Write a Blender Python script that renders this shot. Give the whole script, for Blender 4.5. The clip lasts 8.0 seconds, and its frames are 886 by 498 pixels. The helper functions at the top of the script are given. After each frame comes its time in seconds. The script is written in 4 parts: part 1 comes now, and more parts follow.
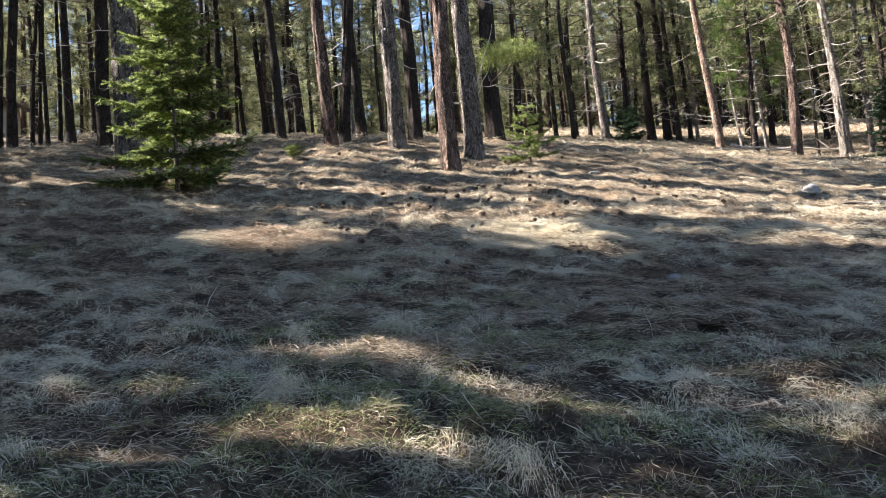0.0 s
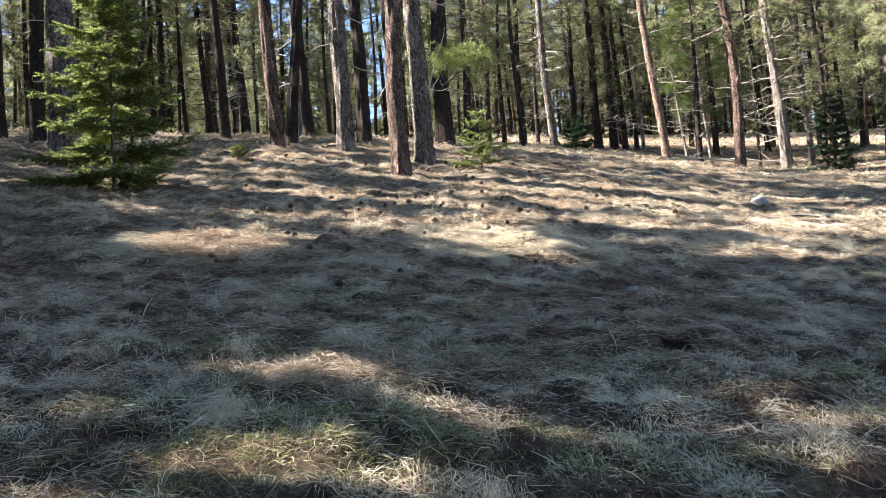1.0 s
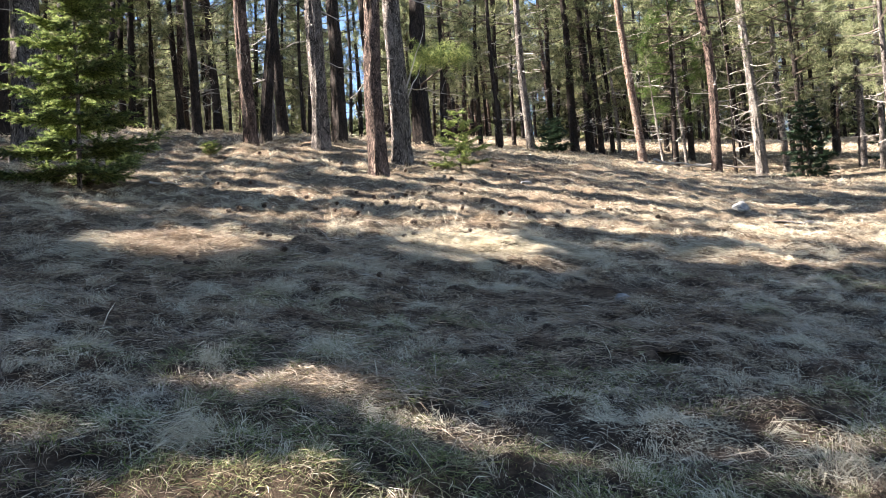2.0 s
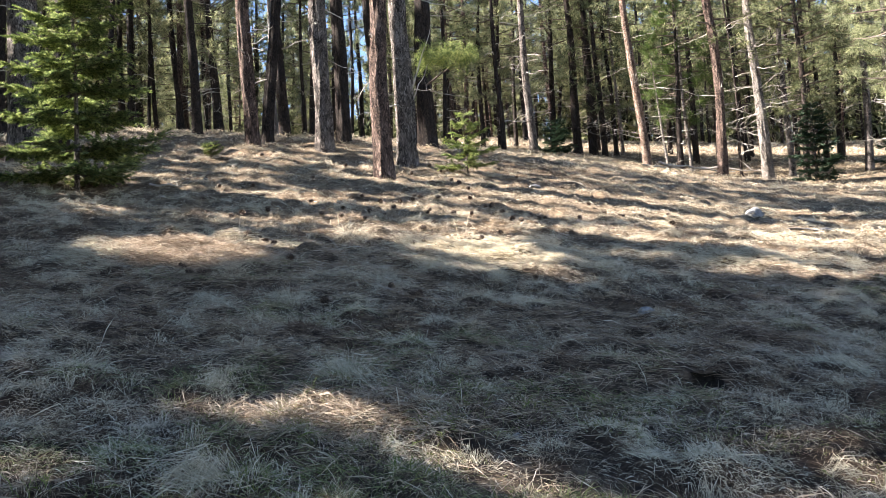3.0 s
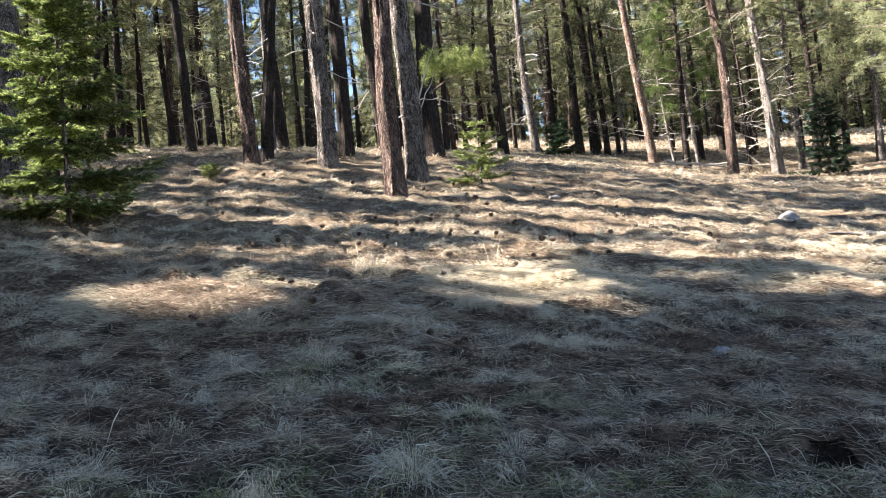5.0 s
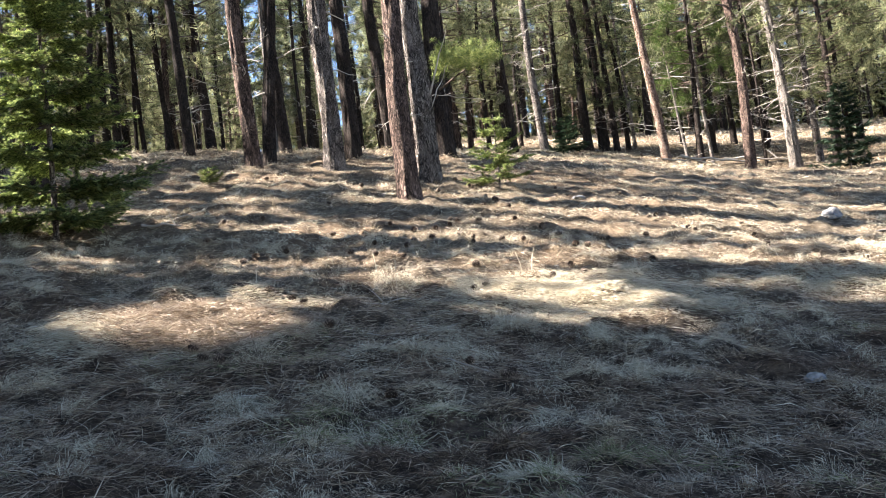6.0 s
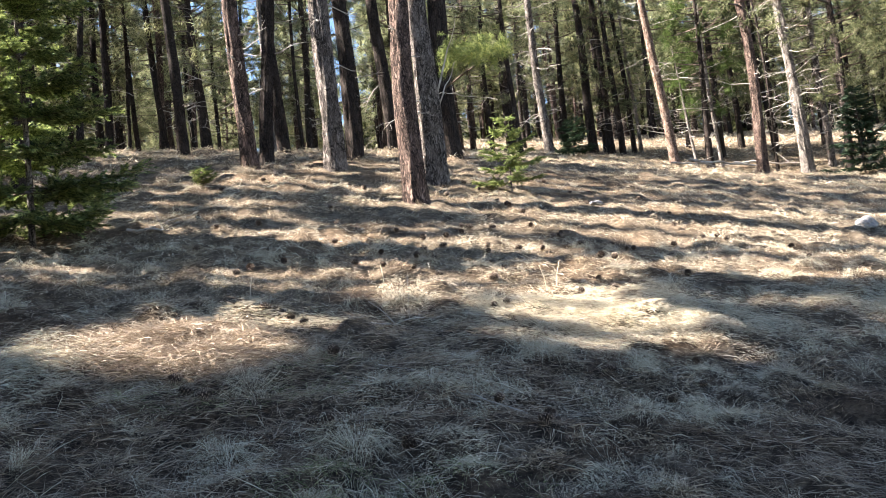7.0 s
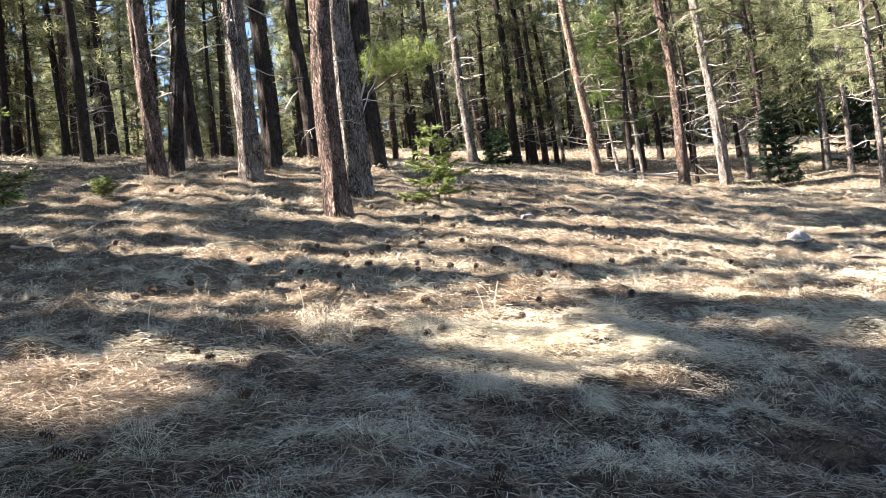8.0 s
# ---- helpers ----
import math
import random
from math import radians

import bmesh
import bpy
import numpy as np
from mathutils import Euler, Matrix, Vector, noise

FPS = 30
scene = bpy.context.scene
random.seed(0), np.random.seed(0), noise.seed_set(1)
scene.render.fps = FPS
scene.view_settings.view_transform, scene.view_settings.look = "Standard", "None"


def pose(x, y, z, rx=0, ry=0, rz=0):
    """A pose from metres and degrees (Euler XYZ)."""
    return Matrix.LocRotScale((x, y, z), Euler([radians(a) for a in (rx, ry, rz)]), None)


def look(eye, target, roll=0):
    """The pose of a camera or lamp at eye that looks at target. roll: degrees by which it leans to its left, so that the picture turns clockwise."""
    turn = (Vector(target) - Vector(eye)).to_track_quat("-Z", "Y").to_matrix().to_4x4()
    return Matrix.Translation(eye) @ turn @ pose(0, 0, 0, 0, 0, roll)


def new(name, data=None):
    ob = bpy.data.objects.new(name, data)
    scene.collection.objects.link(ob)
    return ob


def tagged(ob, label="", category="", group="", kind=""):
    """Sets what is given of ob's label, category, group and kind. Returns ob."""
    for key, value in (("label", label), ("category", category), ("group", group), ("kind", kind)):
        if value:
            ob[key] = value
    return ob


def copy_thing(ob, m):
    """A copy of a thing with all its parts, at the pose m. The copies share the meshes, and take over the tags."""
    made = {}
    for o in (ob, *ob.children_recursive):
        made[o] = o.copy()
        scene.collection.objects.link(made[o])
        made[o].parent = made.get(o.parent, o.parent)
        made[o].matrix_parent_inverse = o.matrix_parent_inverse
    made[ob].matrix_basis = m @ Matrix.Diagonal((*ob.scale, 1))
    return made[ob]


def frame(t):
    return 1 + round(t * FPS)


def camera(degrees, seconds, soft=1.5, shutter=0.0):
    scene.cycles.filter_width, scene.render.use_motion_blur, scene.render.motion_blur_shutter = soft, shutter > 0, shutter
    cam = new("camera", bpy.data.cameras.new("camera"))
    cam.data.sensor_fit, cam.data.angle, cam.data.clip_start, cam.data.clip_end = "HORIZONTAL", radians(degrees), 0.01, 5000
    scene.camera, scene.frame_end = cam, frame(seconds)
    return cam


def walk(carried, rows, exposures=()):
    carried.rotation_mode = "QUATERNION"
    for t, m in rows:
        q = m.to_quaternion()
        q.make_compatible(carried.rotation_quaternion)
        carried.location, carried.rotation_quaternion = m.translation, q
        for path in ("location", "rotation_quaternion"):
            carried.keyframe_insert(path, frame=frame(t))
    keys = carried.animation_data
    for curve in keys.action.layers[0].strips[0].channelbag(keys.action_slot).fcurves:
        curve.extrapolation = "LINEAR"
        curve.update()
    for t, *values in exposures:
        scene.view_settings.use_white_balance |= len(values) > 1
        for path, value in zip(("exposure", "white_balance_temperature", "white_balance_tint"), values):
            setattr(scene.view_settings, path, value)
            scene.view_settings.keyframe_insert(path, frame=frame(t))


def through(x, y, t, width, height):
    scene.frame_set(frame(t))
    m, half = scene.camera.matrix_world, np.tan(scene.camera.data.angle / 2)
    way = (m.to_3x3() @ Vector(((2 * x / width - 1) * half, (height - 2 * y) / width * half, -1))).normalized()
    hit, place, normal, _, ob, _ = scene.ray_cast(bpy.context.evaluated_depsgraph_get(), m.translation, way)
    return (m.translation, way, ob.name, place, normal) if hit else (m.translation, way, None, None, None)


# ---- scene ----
cam = camera(56.5, 8.0, soft=0.8)
PATH = [
    (0, (0.073, -0.621, 1.607), (0.091, 1.375, 1.734), -4.8),
    (0.5, (0.022, -0.471, 1.648), (0.093, 1.524, 1.774), -4.5),
    (1, (-0.001, -0.283, 1.674), (0.151, 1.707, 1.801), -4.2),
    (1.5, (-0.024, -0.104, 1.697), (0.181, 1.881, 1.823), -4.1),
    (3, (-0.172, 0.455, 1.849), (0.051, 2.438, 1.975), -3.3),
    (3.5, (-0.237, 0.642, 1.952), (-0.01, 2.625, 2.078), -3.4),
    (4, (-0.293, 0.805, 2.057), (-0.062, 2.788, 2.182), -3.3),
    (4.5, (-0.366, 1.012, 2.157), (-0.132, 2.994, 2.283), -4.1),
    (5, (-0.459, 1.362, 2.267), (-0.221, 3.344, 2.393), -5.6),
    (5.2, (-0.499, 1.548, 2.319), (-0.258, 3.53, 2.441), -6.3),
    (6.5, (-0.647, 2.832, 2.543), (-0.411, 4.814, 2.67), -6.7),
    (7, (-0.668, 3.226, 2.639), (-0.424, 5.207, 2.766), -6.2),
    (7.5, (-0.658, 3.57, 2.727), (-0.359, 5.543, 2.854), -5.9),
    (8, (-0.621, 3.945, 2.788), (-0.187, 5.893, 2.916), -6.7),
]
walk(cam, [(t, look(eye, target, roll)) for t, eye, target, roll in PATH],
     exposures=[(0, 2.91, 6400, 10), (0.5, 2.97, 6400, 10), (1, 3.04, 6400, 10), (1.5, 3.09, 6400, 10), (5, 3.10, 6400, 10), (8, 3.20, 6470, 10)])

# ---- world and sun ----
SUN_AZ, SUN_EL = radians(171.0), radians(40.0)   # azimuth from +x towards +y
SUN_DIR = Vector((math.cos(SUN_AZ) * math.cos(SUN_EL), math.sin(SUN_AZ) * math.cos(SUN_EL), math.sin(SUN_EL)))
world = bpy.data.worlds.new("sky")
scene.world = world
world.use_nodes = True
wn = world.node_tree.nodes
sky = wn.new("ShaderNodeTexSky")
sky.sky_type, sky.sun_disc = "NISHITA", False
sky.altitude, sky.air_density, sky.dust_density, sky.ozone_density = 1500, 1.0, 0.5, 2.0
sky.sun_elevation, sky.sun_rotation = SUN_EL, radians(90) - SUN_AZ
world.node_tree.links.new(sky.outputs[0], wn["Background"].inputs[0])
wn["Background"].inputs[1].default_value = 0.044
sun = new("sun", bpy.data.lights.new("sun", "SUN"))
sun.data.energy, sun.data.angle, sun.data.color = 5.0, radians(0.53), (1, 0.925, 0.845)
sun.matrix_world = look(SUN_DIR * 60, (0, 0, 0))

rng = np.random.default_rng(7)

# ---- terrain ----
def lattice(x, y, seed=0):
    """Smooth noise from 0 to 1, one lattice cell to a metre."""
    x, y = np.asarray(x, float), np.asarray(y, float)
    xi, yi = np.floor(x).astype(np.int64), np.floor(y).astype(np.int64)
    fx, fy = x - xi, y - yi
    fx, fy = fx * fx * (3 - 2 * fx), fy * fy * (3 - 2 * fy)

    def corner(a, b):
        n = (a * 374761393 + b * 668265263 + seed * 974711) & 0x7FFFFFFF
        n = ((n ^ (n >> 13)) * 1274126177) & 0x7FFFFFFF
        return ((n ^ (n >> 16)) & 0xFFFF) / 65535.0

    low = corner(xi, yi) * (1 - fx) + corner(xi + 1, yi) * fx
    high = corner(xi, yi + 1) * (1 - fx) + corner(xi + 1, yi + 1) * fx
    return low * (1 - fy) + high * fy


def soft_ramp(u, w):
    return w * np.logaddexp(0, u / w)


def bump(x, y, cx, cy, rx, ry):
    return np.exp(-((x - cx) / rx) ** 2 - ((y - cy) / ry) ** 2)


def slope_z(x, y):
    """The broad hillside: it climbs ahead, falls to the right and crests behind the first trees on the left."""
    x, y = np.asarray(x, float), np.asarray(y, float)
    z = -0.03 + 0.265 * y - 0.055 * soft_ramp(y - 30, 3) - 0.22 * soft_ramp(y - 80, 10) + 0.2 * soft_ramp(-(y + 8), 5)
    z = z - 2.5 * np.tanh(x / 25)
    z = z - 0.30 * soft_ramp(y - 32, 1.0) / (1 + np.exp((x + 0.5) / 2.0)) * np.exp(-np.maximum(y - 60, 0) / 30)
    z = z + 0.28 * bump(x, y, 0, 19.5, 8, 5) + 0.2 * bump(x, y, 1, 21.5, 5, 3.5) - 0.22 * bump(x, y, -1, 8.8, 8, 3.6)
    z = z + 0.05 * (soft_ramp(y - 42, 1.5) - soft_ramp(y - 58, 2)) / (1 + np.exp(-(x - 5) / 1.5))
    return z - 0.75 * bump(x, y, 15, 30, 6, 7) - 0.25 * bump(x, y, 8, 15.5, 4, 4) - 0.2 * bump(x, y, -6.3, 17, 3, 3)


# hollows in the turf: place and half widths; the first is a burrow
HOLLOWS = [(2.17, 5.74, 0.19, 0.19), (-2.35, 10.2, 0.2, 0.11), (1.88, 8.60, 0.2, 0.10), (2.40, 7.92, 0.26, 0.12)]


def hollow(x, y):
    """1 inside a hollow, falling to 0 outside."""
    inside = np.zeros(np.shape(x))
    for cx, cy, rx, ry in HOLLOWS:
        inside = np.maximum(inside, np.exp(-(((x - cx) / rx) ** 2 + ((y - cy) / ry) ** 2) ** 2))
    return inside


def tussock(x, y, cell=0.34):
    """The grass tussock nearest to x, y: its centre, how far out the place lies (1 at its foot), its height, its own number and the nearness of the next one."""
    x, y = np.asarray(x, float), np.asarray(y, float)
    ix, iy = np.floor(x / cell), np.floor(y / cell)
    best, second = np.full(x.shape, 9e9), np.full(x.shape, 9e9)
    cx, cy, num = np.zeros(x.shape), np.zeros(x.shape), np.zeros(x.shape)
    for a in (-1, 0, 1):
        for b in (-1, 0, 1):
            gx, gy = ix + a, iy + b
            px, py = (gx + 0.1 + 0.8 * lattice(gx, gy, 71)) * cell, (gy + 0.1 + 0.8 * lattice(gx, gy, 72)) * cell
            d = np.hypot(x - px, (y - py) * 1.1)
            near = d < best
            second = np.where(near, best, np.minimum(second, d))
            cx, cy, num = np.where(near, px, cx), np.where(near, py, cy), np.where(near, lattice(gx, gy, 73), num)
            best = np.where(near, d, best)
    return cx, cy, best / (cell * 0.62), 0.018 + 0.085 * num ** 1.5, num, second - best


def ground_z(x, y):
    x, y = np.asarray(x, float), np.asarray(y, float)
    near = 1 / (1 + np.exp((y - 45) / 6))
    z = slope_z(x, y) + near * (0.16 * (lattice(x / 2.3, y / 1.9, 1) - 0.5) + 0.10 * (lattice(x / 0.7, y / 0.6, 2) - 0.5)
                                + 0.04 * (lattice(x / 0.22, y / 0.2, 3) - 0.5))
    _, _, out, high, _, _ = tussock(x, y)
    z = z + near * (1 - hollow(x, y)) * (high * np.clip(1 - out ** 2, 0, 1) - 0.025)
    z = z + 0.10 * bump(x, y, -2.0, 9.6, 0.9, 0.5) + 0.06 * bump(x, y, 1.7, 10.2, 1.0, 0.4)
    pit = np.exp(-(((x - 2.17) / 0.25) ** 2 + ((y - 5.68) / 0.22) ** 2) ** 2)
    return z - 0.13 * pit - 0.16 * bump(x, y, -2.35, 10.2, 0.2, 0.10) - 0.12 * bump(x, y, 1.88, 8.6, 0.2, 0.1) - 0.18 * bump(x, y, 2.40, 7.92, 0.24, 0.11)
# ---- end terrain ----


# ---- materials ----
def mat(name, rough=0.9):
    m = bpy.data.materials.new(name)
    m.use_nodes = True
    b = m.node_tree.nodes["Principled BSDF"]
    b.inputs["Roughness"].default_value = rough
    b.inputs["Specular IOR Level"].default_value = 0.12
    return m, m.node_tree.nodes, m.node_tree.links, b


def ramp(nodes, stops):
    r = nodes.new("ShaderNodeValToRGB")
    e = r.color_ramp.elements
    while len(e) < len(stops):
        e.new(0.5)
    for el, (p, c) in zip(e, stops):
        el.position, el.color = p, (*c, 1)
    return r


def noise_tex(nodes, links, vec, scale, detail=4.0, rough=0.6, stretch=None):
    n = nodes.new("ShaderNodeTexNoise")
    n.inputs["Scale"].default_value, n.inputs["Detail"].default_value, n.inputs["Roughness"].default_value = scale, detail, rough
    if stretch:
        mp = nodes.new("ShaderNodeMapping")
        mp.inputs["Scale"].default_value = stretch
        links.new(vec, mp.inputs["Vector"])
        vec = mp.outputs[0]
    links.new(vec, n.inputs["Vector"])
    return n


def mix(nodes, links, fac, a, b, kind="MIX"):
    n = nodes.new("ShaderNodeMix")
    n.data_type, n.blend_type = "RGBA", kind
    for value, socket in ((fac, n.inputs[0]), (a, n.inputs[6]), (b, n.inputs[7])):
        if isinstance(value, (int, float)):
            socket.default_value = value
        elif isinstance(value, tuple):
            socket.default_value = (*value, 1)
        else:
            links.new(value, socket)
    return n.outputs[2]


def bark_mat(name, furrow, plate, flake, scale=1.0):
    m, n, l, b = mat(name, 0.92)
    tc = n.new("ShaderNodeTexCoord")
    wob = noise_tex(n, l, tc.outputs["Object"], 5.0, 5.0, 0.65)
    add = n.new("ShaderNodeVectorMath")
    add.operation = "MULTIPLY_ADD"
    add.inputs[1].default_value = (0.16, 0.16, 0.5)
    l.new(wob.outputs["Color"], add.inputs[0])
    l.new(tc.outputs["Object"], add.inputs[2])
    mp = n.new("ShaderNodeMapping")
    mp.inputs["Scale"].default_value = (7 * scale, 7 * scale, 1.7 * scale)
    l.new(add.outputs[0], mp.inputs["Vector"])
    vo = n.new("ShaderNodeTexVoronoi")
    vo.feature = "DISTANCE_TO_EDGE"
    l.new(mp.outputs[0], vo.inputs["Vector"])
    crack = ramp(n, ((0.03, (0, 0, 0)), (0.26, (1, 1, 1))))
    gaps = noise_tex(n, l, tc.outputs["Object"], 7.0, 4.0, 0.7, (1, 1, 0.5))
    wide = n.new("ShaderNodeMath")
    wide.operation = "MULTIPLY_ADD"
    wide.inputs[1].default_value, wide.inputs[2].default_value = 0.62, -0.27
    l.new(gaps.outputs["Fac"], wide.inputs[0])
    total = n.new("ShaderNodeMath")
    l.new(vo.outputs["Distance"], total.inputs[0])
    l.new(wide.outputs[0], total.inputs[1])
    l.new(total.outputs[0], crack.inputs[0])
    vc = n.new("ShaderNodeTexVoronoi")
    l.new(mp.outputs[0], vc.inputs["Vector"])
    fine = noise_tex(n, l, tc.outputs["Object"], 16.0, 4.0, 0.6, (1, 1, 0.3))
    broad = noise_tex(n, l, tc.outputs["Object"], 1.3, 2.0)
    sep = n.new("ShaderNodeSeparateColor")
    l.new(vc.outputs["Color"], sep.inputs[0])
    body = mix(n, l, sep.outputs[0], plate, flake)
    body = mix(n, l, 0.4, body, ramp_of(n, l, fine.outputs["Fac"], ((0.25, (0.35, 0.33, 0.32)), (0.75, (1.25, 1.22, 1.2)))), "MULTIPLY")
    body = mix(n, l, 0.6, body, ramp_of(n, l, broad.outputs["Fac"], ((0.3, (0.7, 0.66, 0.62)), (0.7, (1.2, 1.2, 1.2)))), "MULTIPLY")
    col = mix(n, l, crack.outputs[0], furrow, body)
    l.new(col, b.inputs["Base Color"])
    height = n.new("ShaderNodeMath")
    height.operation = "MULTIPLY_ADD"
    height.inputs[1].default_value = 0.35
    l.new(fine.outputs["Fac"], height.inputs[0])
    l.new(crack.outputs[0], height.inputs[2])
    bp = n.new("ShaderNodeBump")
    bp.inputs["Strength"].default_value, bp.inputs["Distance"].default_value = 1.0, 0.025
    l.new(height.outputs[0], bp.inputs["Height"])
    l.new(bp.outputs[0], b.inputs["Normal"])
    return m


def ramp_of(n, l, fac, stops):
    r = ramp(n, stops)
    l.new(fac, r.inputs[0])
    return r.outputs[0]


BARK = bark_mat("grey_brown_pine_bark", (0.02, 0.016, 0.014), (0.15, 0.126, 0.112), (0.35, 0.305, 0.275))
BARK_RED = bark_mat("reddish_pine_bark", (0.016, 0.011, 0.009), (0.115, 0.077, 0.062), (0.28, 0.20, 0.165))
BARK_PALE = bark_mat("pale_weathered_bark", (0.06, 0.05, 0.043), (0.25, 0.215, 0.19), (0.40, 0.355, 0.315))
BARK_ORANGE = bark_mat("bleached_orange_bark", (0.06, 0.035, 0.025), (0.26, 0.17, 0.125), (0.46, 0.36, 0.30))
# darker copy for trunks within the stand, their shade put into the colour
BARK_SHADED = bark_mat("shaded_pine_bark", (0.014, 0.011, 0.010), (0.045, 0.034, 0.029), (0.085, 0.067, 0.057))


def leaf_mat(name, stops, through=0.3, patch=None):
    """Blades and needles: each one its own shade, with some light passing through."""
    m, n, l, b = mat(name, 0.65)
    geo = n.new("ShaderNodeNewGeometry")
    tc = n.new("ShaderNodeTexCoord")
    col = ramp_of(n, l, geo.outputs["Random Per Island"], stops)
    if patch:
        scale, lo, hi, tint = patch
        pn = noise_tex(n, l, tc.outputs["Object"], scale, 3.0)
        col = mix(n, l, ramp_of(n, l, pn.outputs["Fac"], ((lo, (0, 0, 0)), (hi, (1, 1, 1)))), col, tint, "MULTIPLY")
        old = noise_tex(n, l, tc.outputs["Object"], 8.5, 4.0, 0.65)
        col = mix(n, l, 1.0, col, ramp_of(n, l, old.outputs["Fac"], ((0.36, (0.30, 0.28, 0.27)), (0.52, (0.95, 0.93, 0.90)), (0.68, (1.25, 1.22, 1.18)))), "MULTIPLY")
    info = n.new("ShaderNodeObjectInfo")
    col = mix(n, l, 0.5, col, ramp_of(n, l, info.outputs["Random"], ((0, (0.75, 0.8, 0.8)), (1, (1.2, 1.12, 1.0)))), "MULTIPLY")
    l.new(col, b.inputs["Base Color"])
    tr = n.new("ShaderNodeBsdfTranslucent")
    l.new(col, tr.inputs[0])
    mx = n.new("ShaderNodeMixShader")
    mx.inputs[0].default_value = through
    l.new(b.outputs[0], mx.inputs[1])
    l.new(tr.outputs[0], mx.inputs[2])
    l.new(mx.outputs[0], n["Material Output"].inputs[0])
    return m


NEEDLES = leaf_mat("pine_needles", ((0, (0.035, 0.042, 0.016)), (0.5, (0.12, 0.134, 0.068)), (1, (0.36, 0.36, 0.20))), 0.42)
# paler needle copy with the sunlit look put into its colour
NEEDLES_LIT = leaf_mat("sunlit_pine_needles", ((0, (0.07, 0.085, 0.042)), (1, (0.43, 0.435, 0.25))), 0.48)
NEEDLES_DARK = leaf_mat("spruce_needles", ((0, (0.015, 0.03, 0.019)), (1, (0.045, 0.072, 0.042))), 0.2)
NEEDLES_FIR = leaf_mat("fir_needles", ((0, (0.03, 0.052, 0.02)), (0.6, (0.17, 0.21, 0.07)), (1, (0.40, 0.44, 0.16))), 0.33)
LEAF_GREEN = leaf_mat("fresh_green_leaves", ((0, (0.03, 0.05, 0.015)), (1, (0.14, 0.185, 0.05))), 0.3)
STRAW = leaf_mat("dry_grass_blades", ((0, (0.05, 0.041, 0.032)), (0.3, (0.28, 0.222, 0.155)), (0.65, (0.58, 0.485, 0.365)), (1, (0.76, 0.66, 0.525))), 0.2,
                 (1.3, 0.50, 0.72, (0.74, 0.66, 0.58)))
# blades of the upper slope, its sunlit look put into a paler colour
STRAW_SOFT = leaf_mat("sunlit_slope_grass_blades", ((0, (0.21, 0.178, 0.135)), (0.5, (0.44, 0.385, 0.30)), (1, (0.60, 0.535, 0.425))), 0.22,
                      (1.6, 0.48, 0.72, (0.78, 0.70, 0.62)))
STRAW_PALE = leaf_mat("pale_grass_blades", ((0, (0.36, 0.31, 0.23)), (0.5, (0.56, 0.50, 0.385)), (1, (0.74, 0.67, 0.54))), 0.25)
STRAW_GREY = leaf_mat("weathered_grey_grass_blades", ((0, (0.07, 0.064, 0.056)), (0.4, (0.34, 0.288, 0.225)), (1, (0.64, 0.555, 0.455))), 0.2)
STRAW_BROWN = leaf_mat("brown_grass_blades", ((0, (0.035, 0.024, 0.017)), (0.5, (0.115, 0.076, 0.054)), (1, (0.31, 0.225, 0.165))), 0.2)
STRAW_GREEN = leaf_mat("half_green_grass_blades", ((0, (0.05, 0.06, 0.03)), (0.5, (0.18, 0.205, 0.09)), (1, (0.43, 0.42, 0.24))), 0.25)
GREEN_GRASS = leaf_mat("green_grass_blades", ((0, (0.08, 0.11, 0.03)), (0.6, (0.17, 0.20, 0.06)), (1, (0.32, 0.30, 0.13))), 0.3)
LITTER = leaf_mat("fallen_pine_needles", ((0, (0.12, 0.084, 0.060)), (0.5, (0.30, 0.228, 0.165)), (1, (0.52, 0.43, 0.335))), 0.15)


def deadwood_mat():
    m, n, l, b = mat("bleached_dead_wood", 0.85)
    tc = n.new("ShaderNodeTexCoord")
    no = noise_tex(n, l, tc.outputs["Object"], 9.0, 4.0, 0.6)
    l.new(ramp_of(n, l, no.outputs["Fac"], ((0.25, (0.18, 0.15, 0.125)), (0.7, (0.50, 0.455, 0.40)))), b.inputs["Base Color"])
    return m


def twig_mat():
    m, n, l, b = mat("brown_twigs", 0.9)
    tc = n.new("ShaderNodeTexCoord")
    no = noise_tex(n, l, tc.outputs["Object"], 6.0, 3.0)
    l.new(ramp_of(n, l, no.outputs["Fac"], ((0.3, (0.05, 0.038, 0.03)), (0.7, (0.15, 0.115, 0.09)))), b.inputs["Base Color"])
    return m


DEADWOOD, TWIG = deadwood_mat(), twig_mat()


